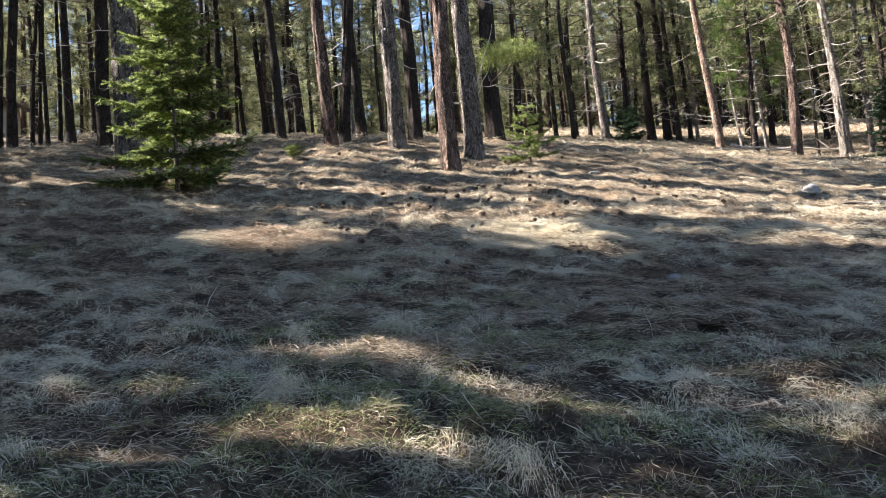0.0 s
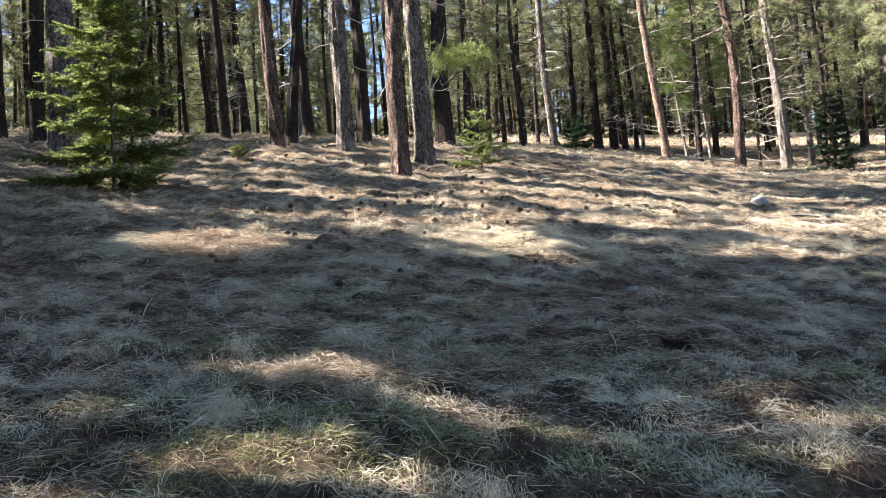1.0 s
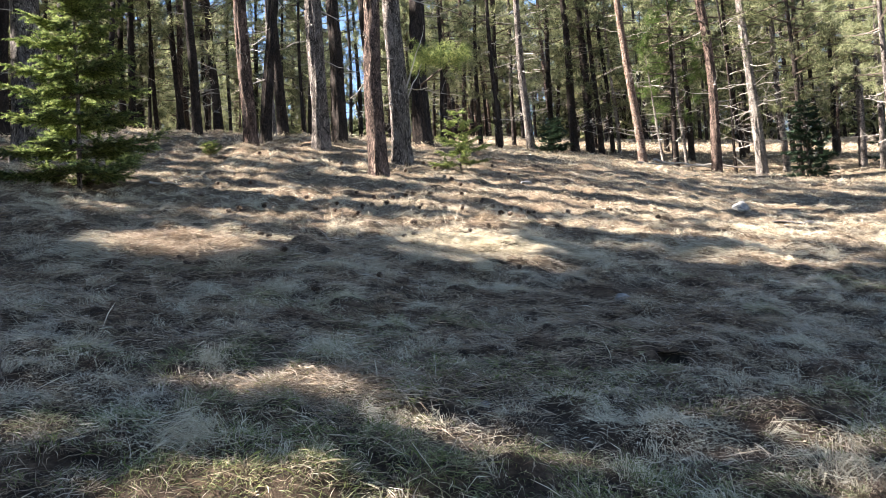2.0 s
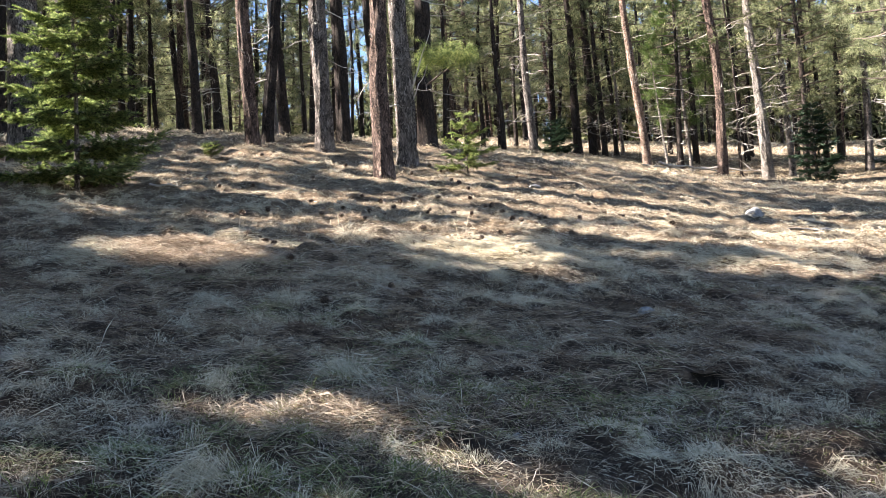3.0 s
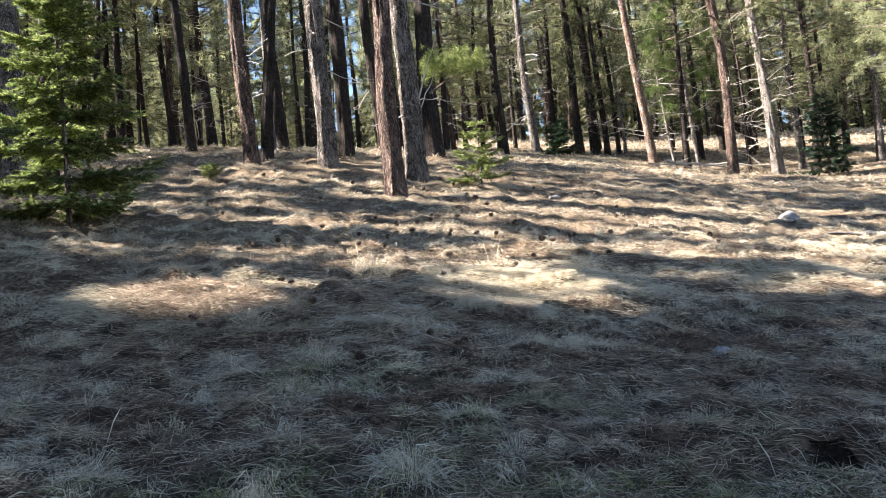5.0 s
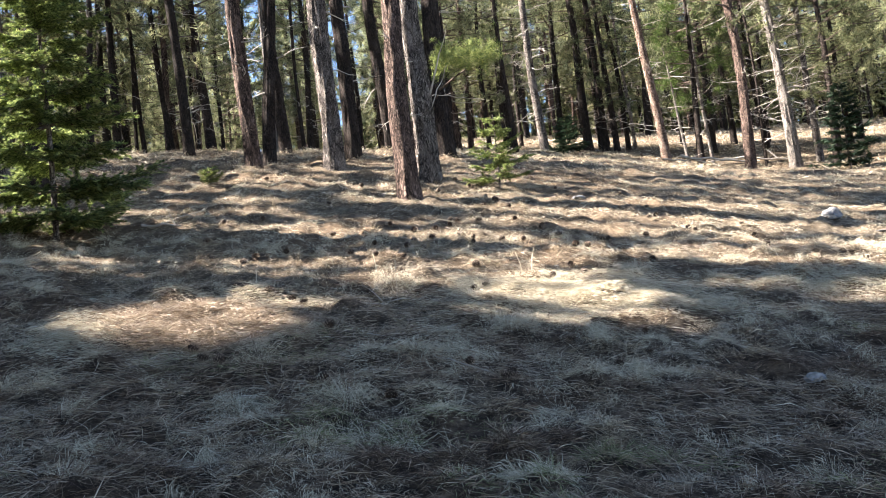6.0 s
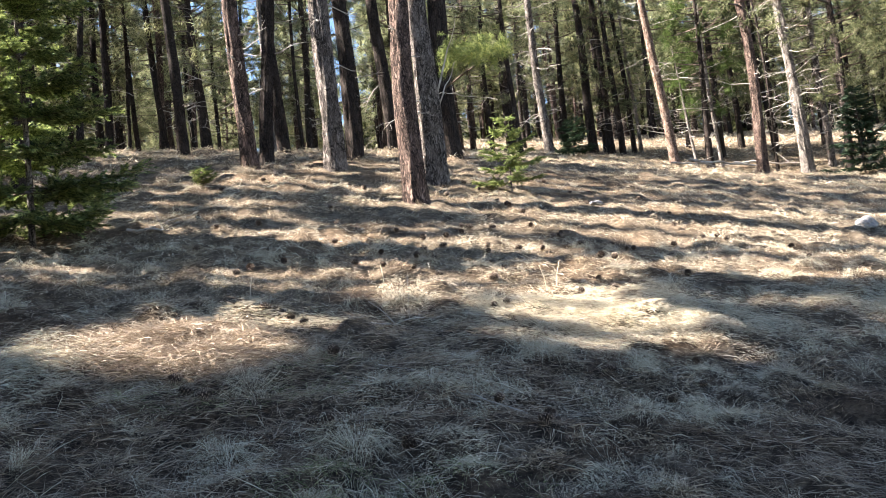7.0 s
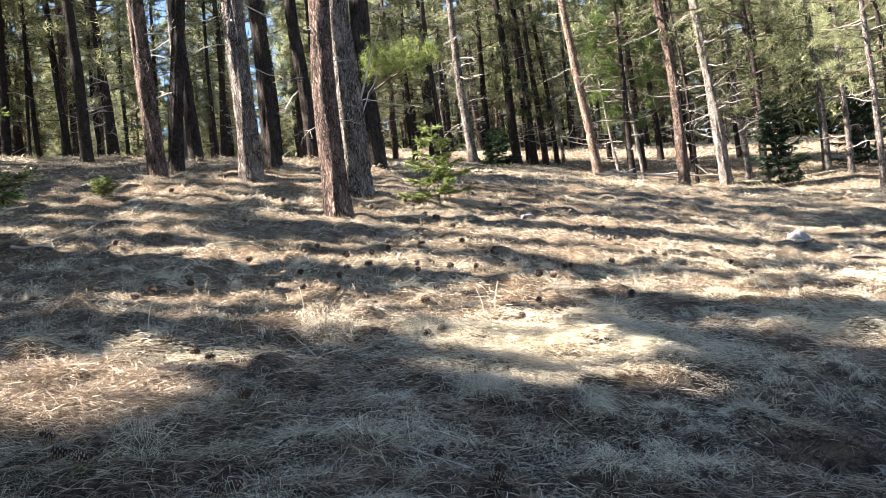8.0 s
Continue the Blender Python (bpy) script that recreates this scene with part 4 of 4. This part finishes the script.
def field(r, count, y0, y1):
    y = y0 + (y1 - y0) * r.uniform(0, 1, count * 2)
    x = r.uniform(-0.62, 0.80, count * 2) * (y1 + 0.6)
    keep = in_view(x, y)
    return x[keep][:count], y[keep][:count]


def litter_share(x, y):
    """Where fallen needles cover the grass: round the trunks and on the low mounds."""
    s = np.clip((lattice(x / 1.6, y / 1.2, 31) - 0.55) * 5, 0, 1)
    return np.maximum(s * 0.7, np.maximum(bump(x, y, -2.0, 9.4, 0.8, 0.5), 0.45 * bump(x, y, -1.5, 18.5, 5, 1.5)))


def mat_of_grass(name, count, y0, y1, length, width, r, material, lift_mean=11, green=False, thin_litter=True, label=""):
    x, y = field(r, count, y0, y1)
    if thin_litter:
        keep = r.uniform(0, 1, len(x)) > litter_share(x, y) * 0.75
        x, y = x[keep], y[keep]
    if green:
        keep = lattice(x / 0.9, y / 0.7, 51) + 0.35 * np.clip((4.6 - y) / 2.0, -1, 1) > 0.58
        x, y = x[keep], y[keep]
    gap = 0.55 * lattice(x / 0.13, y / 0.11, 61) + 0.45 * lattice(x / 0.5, y / 0.4, 62)
    keep = (hollow(x, y) < 0.45) & (r.uniform(0, 1, len(x)) < np.clip((gap - 0.32) * 5.0, 0.25, 1))
    x, y = x[keep], y[keep]
    cx, cy, out, _, num, edge = tussock(x, y)
    keep = r.uniform(0, 1, len(x)) < np.clip(0.12 + 0.4 * np.clip((y - 10) / 3, 0, 1) + edge / 0.11, 0, 1) * (0.65 + 0.35 * (num > 0.2))
    x, y, cx, cy, out, num = (a[keep] for a in (x, y, cx, cy, out, num))
    n = len(x)
    swirl = (lattice(x / 0.8, y / 0.8, 41) * 2 - 1) * 2.6 + np.radians(250)
    away = np.arctan2(y - cy, x - cx)
    lean = num * 97.0 % 1 < 0.55
    head = np.where(r.uniform(0, 1, n) < 0.6, swirl + r.normal(0, 2.2, n), np.where(lean, (num * 613.0 % 1) * 6.28 + r.normal(0, 0.6, n), away + r.normal(0, 0.9, n)))
    lift = np.radians(np.clip(r.normal(lift_mean, 19, n) + 18 * (0.6 - out), -10, 75))
    ln = length * (0.42 + 1.3 * r.uniform(0, 1, n) ** 3.5) * (0.65 + 0.6 * num)
    v, q, t = blades(x, y, ln, width * r.uniform(0.6, 1.3, n), head, lift, r.uniform(-0.1, 0.55, n), material, r, r.uniform(0, 0.035, n) * num)
    if green or material is not STRAW:
        kinds = [(q, material), (t, material)]
    else:
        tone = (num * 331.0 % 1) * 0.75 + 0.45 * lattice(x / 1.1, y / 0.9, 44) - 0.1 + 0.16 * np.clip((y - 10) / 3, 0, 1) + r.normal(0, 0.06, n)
        fresh = (lattice(x / 0.9, y / 0.6, 52) > 0.66 - 0.10 * (y < 5.2) - 0.3 * (y < 2.95)) & (y < 9.5) & (r.uniform(0, 1, n) < 0.55)
        which = np.where(fresh, 3, np.digitize(tone, (0.38, 0.54, 0.76)) - 1)
        kinds = []
        # sunlit mats upslope are painted with paler blades than the shaded ones below
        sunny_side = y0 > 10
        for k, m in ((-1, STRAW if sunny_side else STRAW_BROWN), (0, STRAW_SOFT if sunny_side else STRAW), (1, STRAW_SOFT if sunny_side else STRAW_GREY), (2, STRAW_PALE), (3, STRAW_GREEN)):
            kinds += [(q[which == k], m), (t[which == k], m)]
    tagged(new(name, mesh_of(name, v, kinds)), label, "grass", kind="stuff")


gr = np.random.default_rng(99)
mat_of_grass("dry_grass", 430000, 2.4, 7.0, 0.088, 0.0021, gr, STRAW, label="flattened dry straw-coloured grass in the foreground")
mat_of_grass("dry_grass", 230000, 6.0, 9.3, 0.085, 0.0020, gr, STRAW, label="fine matted dry grass on the slope")
mat_of_grass("dry_grass", 320000, 6.6, 12.0, 0.085, 0.0023, gr, STRAW, label="flattened dry straw-coloured grass on the slope")
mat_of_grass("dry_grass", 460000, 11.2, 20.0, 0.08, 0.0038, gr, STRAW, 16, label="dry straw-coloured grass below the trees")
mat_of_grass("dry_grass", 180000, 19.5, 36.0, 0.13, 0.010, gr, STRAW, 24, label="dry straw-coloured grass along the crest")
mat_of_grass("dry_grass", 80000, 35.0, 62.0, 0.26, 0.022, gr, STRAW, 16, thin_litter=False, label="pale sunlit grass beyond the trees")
mat_of_grass("dry_stalks", 9000, 2.4, 9.0, 0.21, 0.0023, gr, STRAW_PALE, 5, thin_litter=False, label="long pale stalks of dry grass lying criss-cross")
mat_of_grass("green_grass", 60000, 2.4, 7.0, 0.075, 0.003, gr, GREEN_GRASS, 32, True, False, "fresh green grass blades among the straw")


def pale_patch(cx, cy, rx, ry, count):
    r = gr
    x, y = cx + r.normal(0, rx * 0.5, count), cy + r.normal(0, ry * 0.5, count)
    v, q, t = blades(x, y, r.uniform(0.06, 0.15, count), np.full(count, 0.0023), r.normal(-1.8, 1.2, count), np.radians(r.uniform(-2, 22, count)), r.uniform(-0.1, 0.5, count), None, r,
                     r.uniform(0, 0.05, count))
    tagged(new("pale_grass", mesh_of("pale_grass", v, [(q, STRAW_PALE), (t, STRAW_PALE)])), "thick pale yellow grass laid on a sun fleck", "grass", kind="stuff")


# pale grass laid where the sun flecks fall, brightening them by colour
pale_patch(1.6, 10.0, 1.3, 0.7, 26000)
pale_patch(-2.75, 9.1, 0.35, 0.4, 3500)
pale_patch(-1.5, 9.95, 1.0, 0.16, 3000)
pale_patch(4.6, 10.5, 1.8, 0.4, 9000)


def needle_litter(count, y0, y1, width):
    r = gr
    x, y = field(r, count, y0, y1)
    keep = (r.uniform(0, 1, len(x)) < 0.16 + litter_share(x, y)) & (hollow(x, y) < 0.45)
    x, y = x[keep], y[keep]
    n = len(x)
    v, q, t = blades(x, y, r.uniform(0.09, 0.2, n), np.full(n, width), r.uniform(0, 6.28, n), np.radians(r.uniform(-3, 14, n)), r.uniform(-0.2, 0.3, n), LITTER, r, r.uniform(0, 0.02, n))
    tagged(new("pine_litter", mesh_of("pine_litter", v, [(q, LITTER), (t, LITTER)])), "reddish fallen pine needles", "litter", kind="stuff")


def litter_heap(cx, cy, rx, ry, count):
    r = gr
    x, y = cx + r.normal(0, rx * 0.5, count), cy + r.normal(0, ry * 0.5, count)
    v, q, t = blades(x, y, r.uniform(0.07, 0.16, count), np.full(count, 0.0028), r.uniform(0, 6.28, count), np.radians(r.uniform(-3, 25, count)), r.uniform(-0.2, 0.3, count), None, r,
                     r.uniform(0, 0.05, count))
    tagged(new("pine_litter", mesh_of("pine_litter", v, [(q, LITTER), (t, LITTER)])), "heap of reddish fallen pine needles", "litter", kind="stuff")


litter_heap(-1.85, 9.2, 0.85, 0.5, 15000)
litter_heap(-0.3, 4.75, 0.7, 0.3, 4000)
needle_litter(210000, 2.4, 12.5, 0.0024)
needle_litter(90000, 6.5, 12.0, 0.0024)
needle_litter(28000, 12.0, 24.0, 0.0034)


def tuft_blades(cx, cy, count, length, spread, width, r, bias=None):
    a = r.uniform(0, 2 * np.pi, count)
    rad = np.abs(r.normal(0, spread, count))
    x, y = cx + np.cos(a) * rad, cy + np.sin(a) * rad
    head = a + r.normal(0, 0.5, count)
    if bias is not None:
        head = bias + r.normal(0, 0.55, count)
    lift = np.radians(np.clip(r.normal(46, 20, count) - rad / spread * 10, 5, 88))
    return blades(x, y, length * r.uniform(0.5, 1.2, count), width * r.uniform(0.6, 1.3, count), head, lift, r.uniform(0.7, 2.0, count), None, r)


def joined_blades(pieces):
    vs, qs, ts, k = [], [], [], 0
    for v, q, t in pieces:
        vs.append(v), qs.append(q + k), ts.append(t + k)
        k += len(v)
    return np.concatenate(vs), np.concatenate(qs), np.concatenate(ts)


def small_tufts():
    r = np.random.default_rng(123)
    pieces = []
    x, y = field(r, 480, 2.8, 13.0)
    clear = [np.hypot(x - cx, y - cy) > 0.5 for cx, cy, _, _ in HOLLOWS]
    x, y = x[np.all(clear, axis=0)], y[np.all(clear, axis=0)]
    for cx, cy in zip(x, y):
        far = max(1.0, cy / 8)
        pieces.append(tuft_blades(cx, cy, int(r.integers(40, 130)), r.uniform(0.10, 0.24), r.uniform(0.04, 0.11), 0.0018 * far, r, r.uniform(0, 6.28) if r.uniform() < 0.6 else None))
    v, q, t = joined_blades(pieces)
    tagged(new("grass_tufts", mesh_of("grass_tufts", v, [(q, STRAW_PALE), (t, STRAW_PALE)])), "small bleached tufts of dry grass", "grass", kind="stuff")
    pieces = []
    x, y = field(r, 900, 10.6, 20.0)
    for cx, cy in zip(x, y):
        pieces.append(tuft_blades(cx, cy, int(r.integers(30, 64)), r.uniform(0.09, 0.2), r.uniform(0.05, 0.16), 0.0024, r, r.uniform(0, 6.28) if r.uniform() < 0.5 else None))
    x, y = field(r, 900, 19.0, 34.0)
    for cx, cy in zip(x, y):
        pieces.append(tuft_blades(cx, cy, int(r.integers(12, 24)), r.uniform(0.10, 0.2), r.uniform(0.08, 0.2), 0.004, r))
    v, q, t = joined_blades(pieces)
    tagged(new("grass_tufts", mesh_of("grass_tufts", v, [(q, STRAW), (t, STRAW)])), "small pale tufts of dry grass", "grass", kind="stuff")


small_tufts()


def grass_tuft(cx, cy, count, length, spread, seed, bias=None):
    r = np.random.default_rng(seed)
    v, q, t = tuft_blades(cx, cy, int(count * 2.6), length, spread, 0.0019, r, bias)
    z = float(ground_z(cx, cy))
    ob = tagged(new("grass_tuft", mesh_of("grass_tuft", v - np.array((cx, cy, z)), [(q, STRAW_PALE), (t, STRAW_PALE)])), "large pale tuft of bent dry grass", "grass tuft", "grass tufts")
    ob.location = (cx, cy, z)


TUFTS = ((-0.22, 5.51, 240, 0.24, 0.09, None), (-0.96, 5.26, 170, 0.2, 0.09, -1.2), (-1.37, 7.72, 170, 0.2, 0.10, None), (-0.69, 7.74, 190, 0.22, 0.11, None),
         (0.08, 8.5, 110, 0.2, 0.10, None), (0.68, 9.26, 260, 0.32, 0.14, -1.4), (1.28, 8.83, 170, 0.24, 0.11, -0.7), (2.35, 10.77, 160, 0.3, 0.12, None),
         (-0.19, 10.43, 130, 0.28, 0.12, None), (0.58, 10.38, 140, 0.3, 0.10, None), (-0.19, 8.42, 130, 0.2, 0.13, None), (-1.31, 8.56, 140, 0.22, 0.12, None),
         (-0.77, 3.98, 200, 0.28, 0.10, -2.6), (0.4, 3.18, 170, 0.24, 0.11, -1.9), (2.13, 3.81, 150, 0.24, 0.12, None))
for k, (cx, cy, count, ln, sp, bias) in enumerate(TUFTS):
    grass_tuft(cx, cy, count, ln, sp, 500 + k, bias)


def dry_weed(x, y, h, lean, seed):
    r = np.random.default_rng(seed)
    z = float(ground_z(x, y))
    p = np.array([(0, 0, -0.02), (lean * 0.3, 0.0, h * 0.5), (lean, 0.01, h), (lean + 0.03, 0.015, h * 0.88)])
    v, q = tube(p, np.array([0.004, 0.0035, 0.003, 0.0015]), 5)
    ob = tagged(new("dry_weed", mesh_of("dry_weed", v, [(q, STRAW_PALE)])), "upright dry pale weed stalk in the grass", "weed", "upright weeds")
    ob.location = (x, y, z)


for k, (x, y, h, lean) in enumerate(((0.04, 4.8, 0.12, -0.01), (1.18, 10.71, 0.24, -0.05), (1.28, 10.75, 0.26, 0.06), (-1.5, 10.6, 0.2, 0.03), (-0.3, 11.0, 0.22, -0.02))):
    dry_weed(x, y, h, lean, k)


# ---- cones, stones and fallen wood ----
def cone_mesh(seed):
    r = np.random.default_rng(seed)
    pieces = [tube(np.array([(0, 0, -0.045), (0, 0, -0.02), (0, 0, 0.02), (0, 0, 0.05)]), np.array([0.008, 0.018, 0.016, 0.002]), 6)]
    tips = []
    n = 46
    for k in range(n):
        f = k / n
        z = -0.042 + 0.09 * f
        rad = 0.044 * math.sin(math.pi * (0.16 + 0.78 * f)) ** 0.7 * r.uniform(0.92, 1.1)
        a = k * 2.39996
        o, s = np.array((math.cos(a), math.sin(a), 0)), np.array((-math.sin(a), math.cos(a), 0))
        up = np.array((0, 0, 1.0))
        b, t = o * rad * 0.3 + up * (z - 0.004), o * rad + up * (z + 0.004)
        w = 0.008 * (0.6 + rad / 0.05)
        pieces.append((np.array([b - s * w * 0.4, b + s * w * 0.4, t + s * w, t - s * w]), np.array([(0, 1, 2, 3)])))
        e = t + o * 0.004 + up * 0.007
        tips.append((np.array([t - s * w, t + s * w, e + s * w * 0.5, e - s * w * 0.5]), np.array([(0, 1, 2, 3)])))
    v, q = joined(pieces)
    v2, q2 = joined(tips)
    return mesh_of("pine_cone", np.concatenate([v, v2]), [(q, CONE), (q2 + len(v), CONE_TIP)])


CONES = [cone_mesh(k) for k in range(3)]


def pine_cone(x, y, r):
    ob = tagged(new("pine_cone", CONES[int(r.integers(0, 3))]), "open brown pine cone lying on the grass", "pine cone", "fallen pine cones")
    s = r.uniform(0.62, 0.95)
    ob.matrix_basis = Matrix.Translation((x, y, float(ground_z(x, y)) + 0.055)) @ pose(0, 0, 0, r.uniform(55, 125), r.uniform(0, 360), r.uniform(0, 360)) @ Matrix.Scale(s, 4)


cr = np.random.default_rng(8)
for x, y in ((-1.31, 10.0), (-1.12, 9.92), (-1.01, 9.72), (-0.79, 9.02), (-0.41, 10.25), (0.04, 10.25), (0.72, 10.33), (0.59, 10.28), (-1.90, 9.70), (-1.79, 8.65), (-1.70, 8.49), (-0.93, 8.05),
             (-0.83, 7.97), (0.19, 8.22), (0.36, 7.78), (1.09, 8.80), (1.32, 8.32), (1.63, 8.55), (1.45, 10.53), (1.84, 10.75), (1.79, 11.05), (0.27, 12.66), (0.50, 12.68), (0.98, 12.43),
             (0.89, 13.0), (1.41, 12.77), (-0.41, 7.66), (0.43, 7.95), (1.71, 8.80), (-1.55, 8.3)):
    pine_cone(x, y, cr)
for _ in range(80):
    y = 11.2 + 7 * cr.uniform() ** 1.6
    x = cr.normal(1.2, 1.9)
    pine_cone(x, y, cr)


def rock(x, y, sx, sy, sz, seed, label):
    bm = bmesh.new()
    bmesh.ops.create_icosphere(bm, subdivisions=3, radius=1)
    for v in bm.verts:
        n = noise.noise(v.co * 1.3 + Vector((seed, 0, 0))) * 0.35 + noise.noise(v.co * 3.1 + Vector((0, seed, 0))) * 0.14
        v.co *= 1 + n
        v.co.z = max(v.co.z, -0.5)
        v.co = Vector((v.co.x * sx, v.co.y * sy, v.co.z * sz))
    me = bpy.data.meshes.new("rock")
    bm.to_mesh(me)
    bm.free()
    me.materials.append(STONE_DARK if label.startswith("flat") else STONE)
    ob = tagged(new("rock", me), label, "rock", "stones in the grass")
    ob.location = (x, y, float(ground_z(x, y)) + sz * 0.25)
    ob.rotation_euler = (0.1, -0.1, seed)


rock(7.28, 14.9, 0.165, 0.145, 0.115, 1, "pale grey boulder lying in dry grass")
rock(7.55, 13.9, 0.30, 0.16, 0.04, 2, "flat grey stone sunk in the grass")
rock(8.0, 13.8, 0.2, 0.12, 0.05, 3, "flat grey stone sunk in the grass")
rock(3.4, 15.85, 0.16, 0.1, 0.05, 4, "small grey stone near a fir sapling")
rock(2.46, 7.70, 0.07, 0.05, 0.04, 6, "small pale stone beside a hollow")
rock(0.62, 4.62, 0.03, 0.025, 0.025, 5, "small pale stone in the grass")


def fallen(x, y, length, thick, az, seed, name="fallen_branch", label="bleached fallen branch on the ground", lift=0.02):
    r = np.random.default_rng(seed)
    n = 9
    t = np.linspace(-0.5, 0.5, n)
    px, py = x + np.cos(az) * t * length, y + np.sin(az) * t * length
    p = np.stack([px, py, ground_z(px, py) + lift + thick], -1) + r.normal(0, 0.02, (n, 3)) * length * 0.4
    o = np.array((x, y, float(ground_z(x, y))))
    pieces = [tube(p - o, thick * np.linspace(1, 0.5, n), 7, thick * 0.15, seed)]
    for k in range(3):
        i = int(r.integers(2, n - 1))
        d = r.normal(0, 1, 3)
        d[2] = abs(d[2]) * 0.6
        pieces.append(tube(np.array([p[i] - o, p[i] - o + d * 0.2, p[i] - o + d * 0.35 + (0, 0, -0.03)]), np.array([thick * 0.4, thick * 0.25, 0.003]), 4))
    v, q = joined(pieces)
    ob = tagged(new(name, mesh_of(name, v, [(q, DEADWOOD)], True)), label, "branch" if name == "fallen_branch" else "log", "fallen wood")
    ob.location = o


fallen(13.2, 30.6, 3.2, 0.05, 0.1, 601, "fallen_log", "pale fallen log lying behind the trees", 0.25)
fallen(15.0, 31.2, 2.6, 0.045, -0.2, 602, "fallen_log", "pale fallen log lying behind the trees", 0.3)
fallen(12.2, 31.4, 2.0, 0.04, 0.3, 603, "fallen_log", "pale fallen log lying behind the trees", 0.15)
fallen(3.3, 26.5, 1.8, 0.05, 0.15, 604, "fallen_log", "dark fallen log on the crest", 0.05)
fallen(4.2, 27.0, 1.5, 0.035, -0.3, 605)
fallen(0.05, 8.3, 0.7, 0.005, 2.5, 606)
fallen(-0.3, 9.9, 0.5, 0.008, 0.2, 607)
fallen(2.3, 24.0, 1.6, 0.03, 0.4, 608)
fallen(-3.0, 13.7, 0.5, 0.02, 0.1, 609)


# ---- cabin among the trees ----
def cabin(x, y, w, d, eave, ridge):
    z0 = float(ground_z(x - w / 2, y)) - 0.4
    ob = tagged(new("cabin"), "small beige cabin with a brown gabled roof", "cabin")
    ob.location = (x, y, z0)

    def solid(name, pts, faces, material, label=""):
        part(name, mesh_of(name, np.array(pts, float), [(np.array([f]), material) for f in faces]), ob, label)

    solid("wall", [(-w, 0, 0), (0, 0, 0), (0, 0, eave), (-w / 2, 0, ridge), (-w, 0, eave), (-w, 0.15, 0), (0, 0.15, 0), (0, 0.15, eave), (-w / 2, 0.15, ridge), (-w, 0.15, eave)],
          [(0, 1, 2, 3, 4), (9, 8, 7, 6, 5), (1, 6, 7, 2), (0, 4, 9, 5), (0, 5, 6, 1), (2, 7, 8, 3), (3, 8, 9, 4)], WALLBOARD, "beige boarded gable wall")
    solid("wall", [(-0.15, 0.15, 0), (0, 0.15, 0), (0, d, 0), (-0.15, d, 0), (-0.15, 0.15, eave), (0, 0.15, eave), (0, d, eave), (-0.15, d, eave)],
          [(0, 3, 2, 1), (4, 5, 6, 7), (0, 1, 5, 4), (1, 2, 6, 5), (2, 3, 7, 6), (3, 0, 4, 7)], WALLBOARD)
    for s in (0, 1):
        ex, rx = (0.45, -w / 2) if s else (-w - 0.45, -w / 2)
        ez = eave - 0.45 * (ridge - eave) / (w / 2)
        pts = [(ex, -0.4, ez), (rx, -0.4, ridge), (rx, d + 0.4, ridge), (ex, d + 0.4, ez)]
        solid("roof", [(a, b, c + 0.02) for a, b, c in pts] + [(a, b, c + 0.2) for a, b, c in pts],
              [(0, 3, 2, 1), (4, 5, 6, 7), (0, 1, 5, 4), (1, 2, 6, 5), (2, 3, 7, 6), (3, 0, 4, 7)], ROOFING)


cabin(-16.2, 29.3, 5.2, 3.0, 2.0, 3.6)
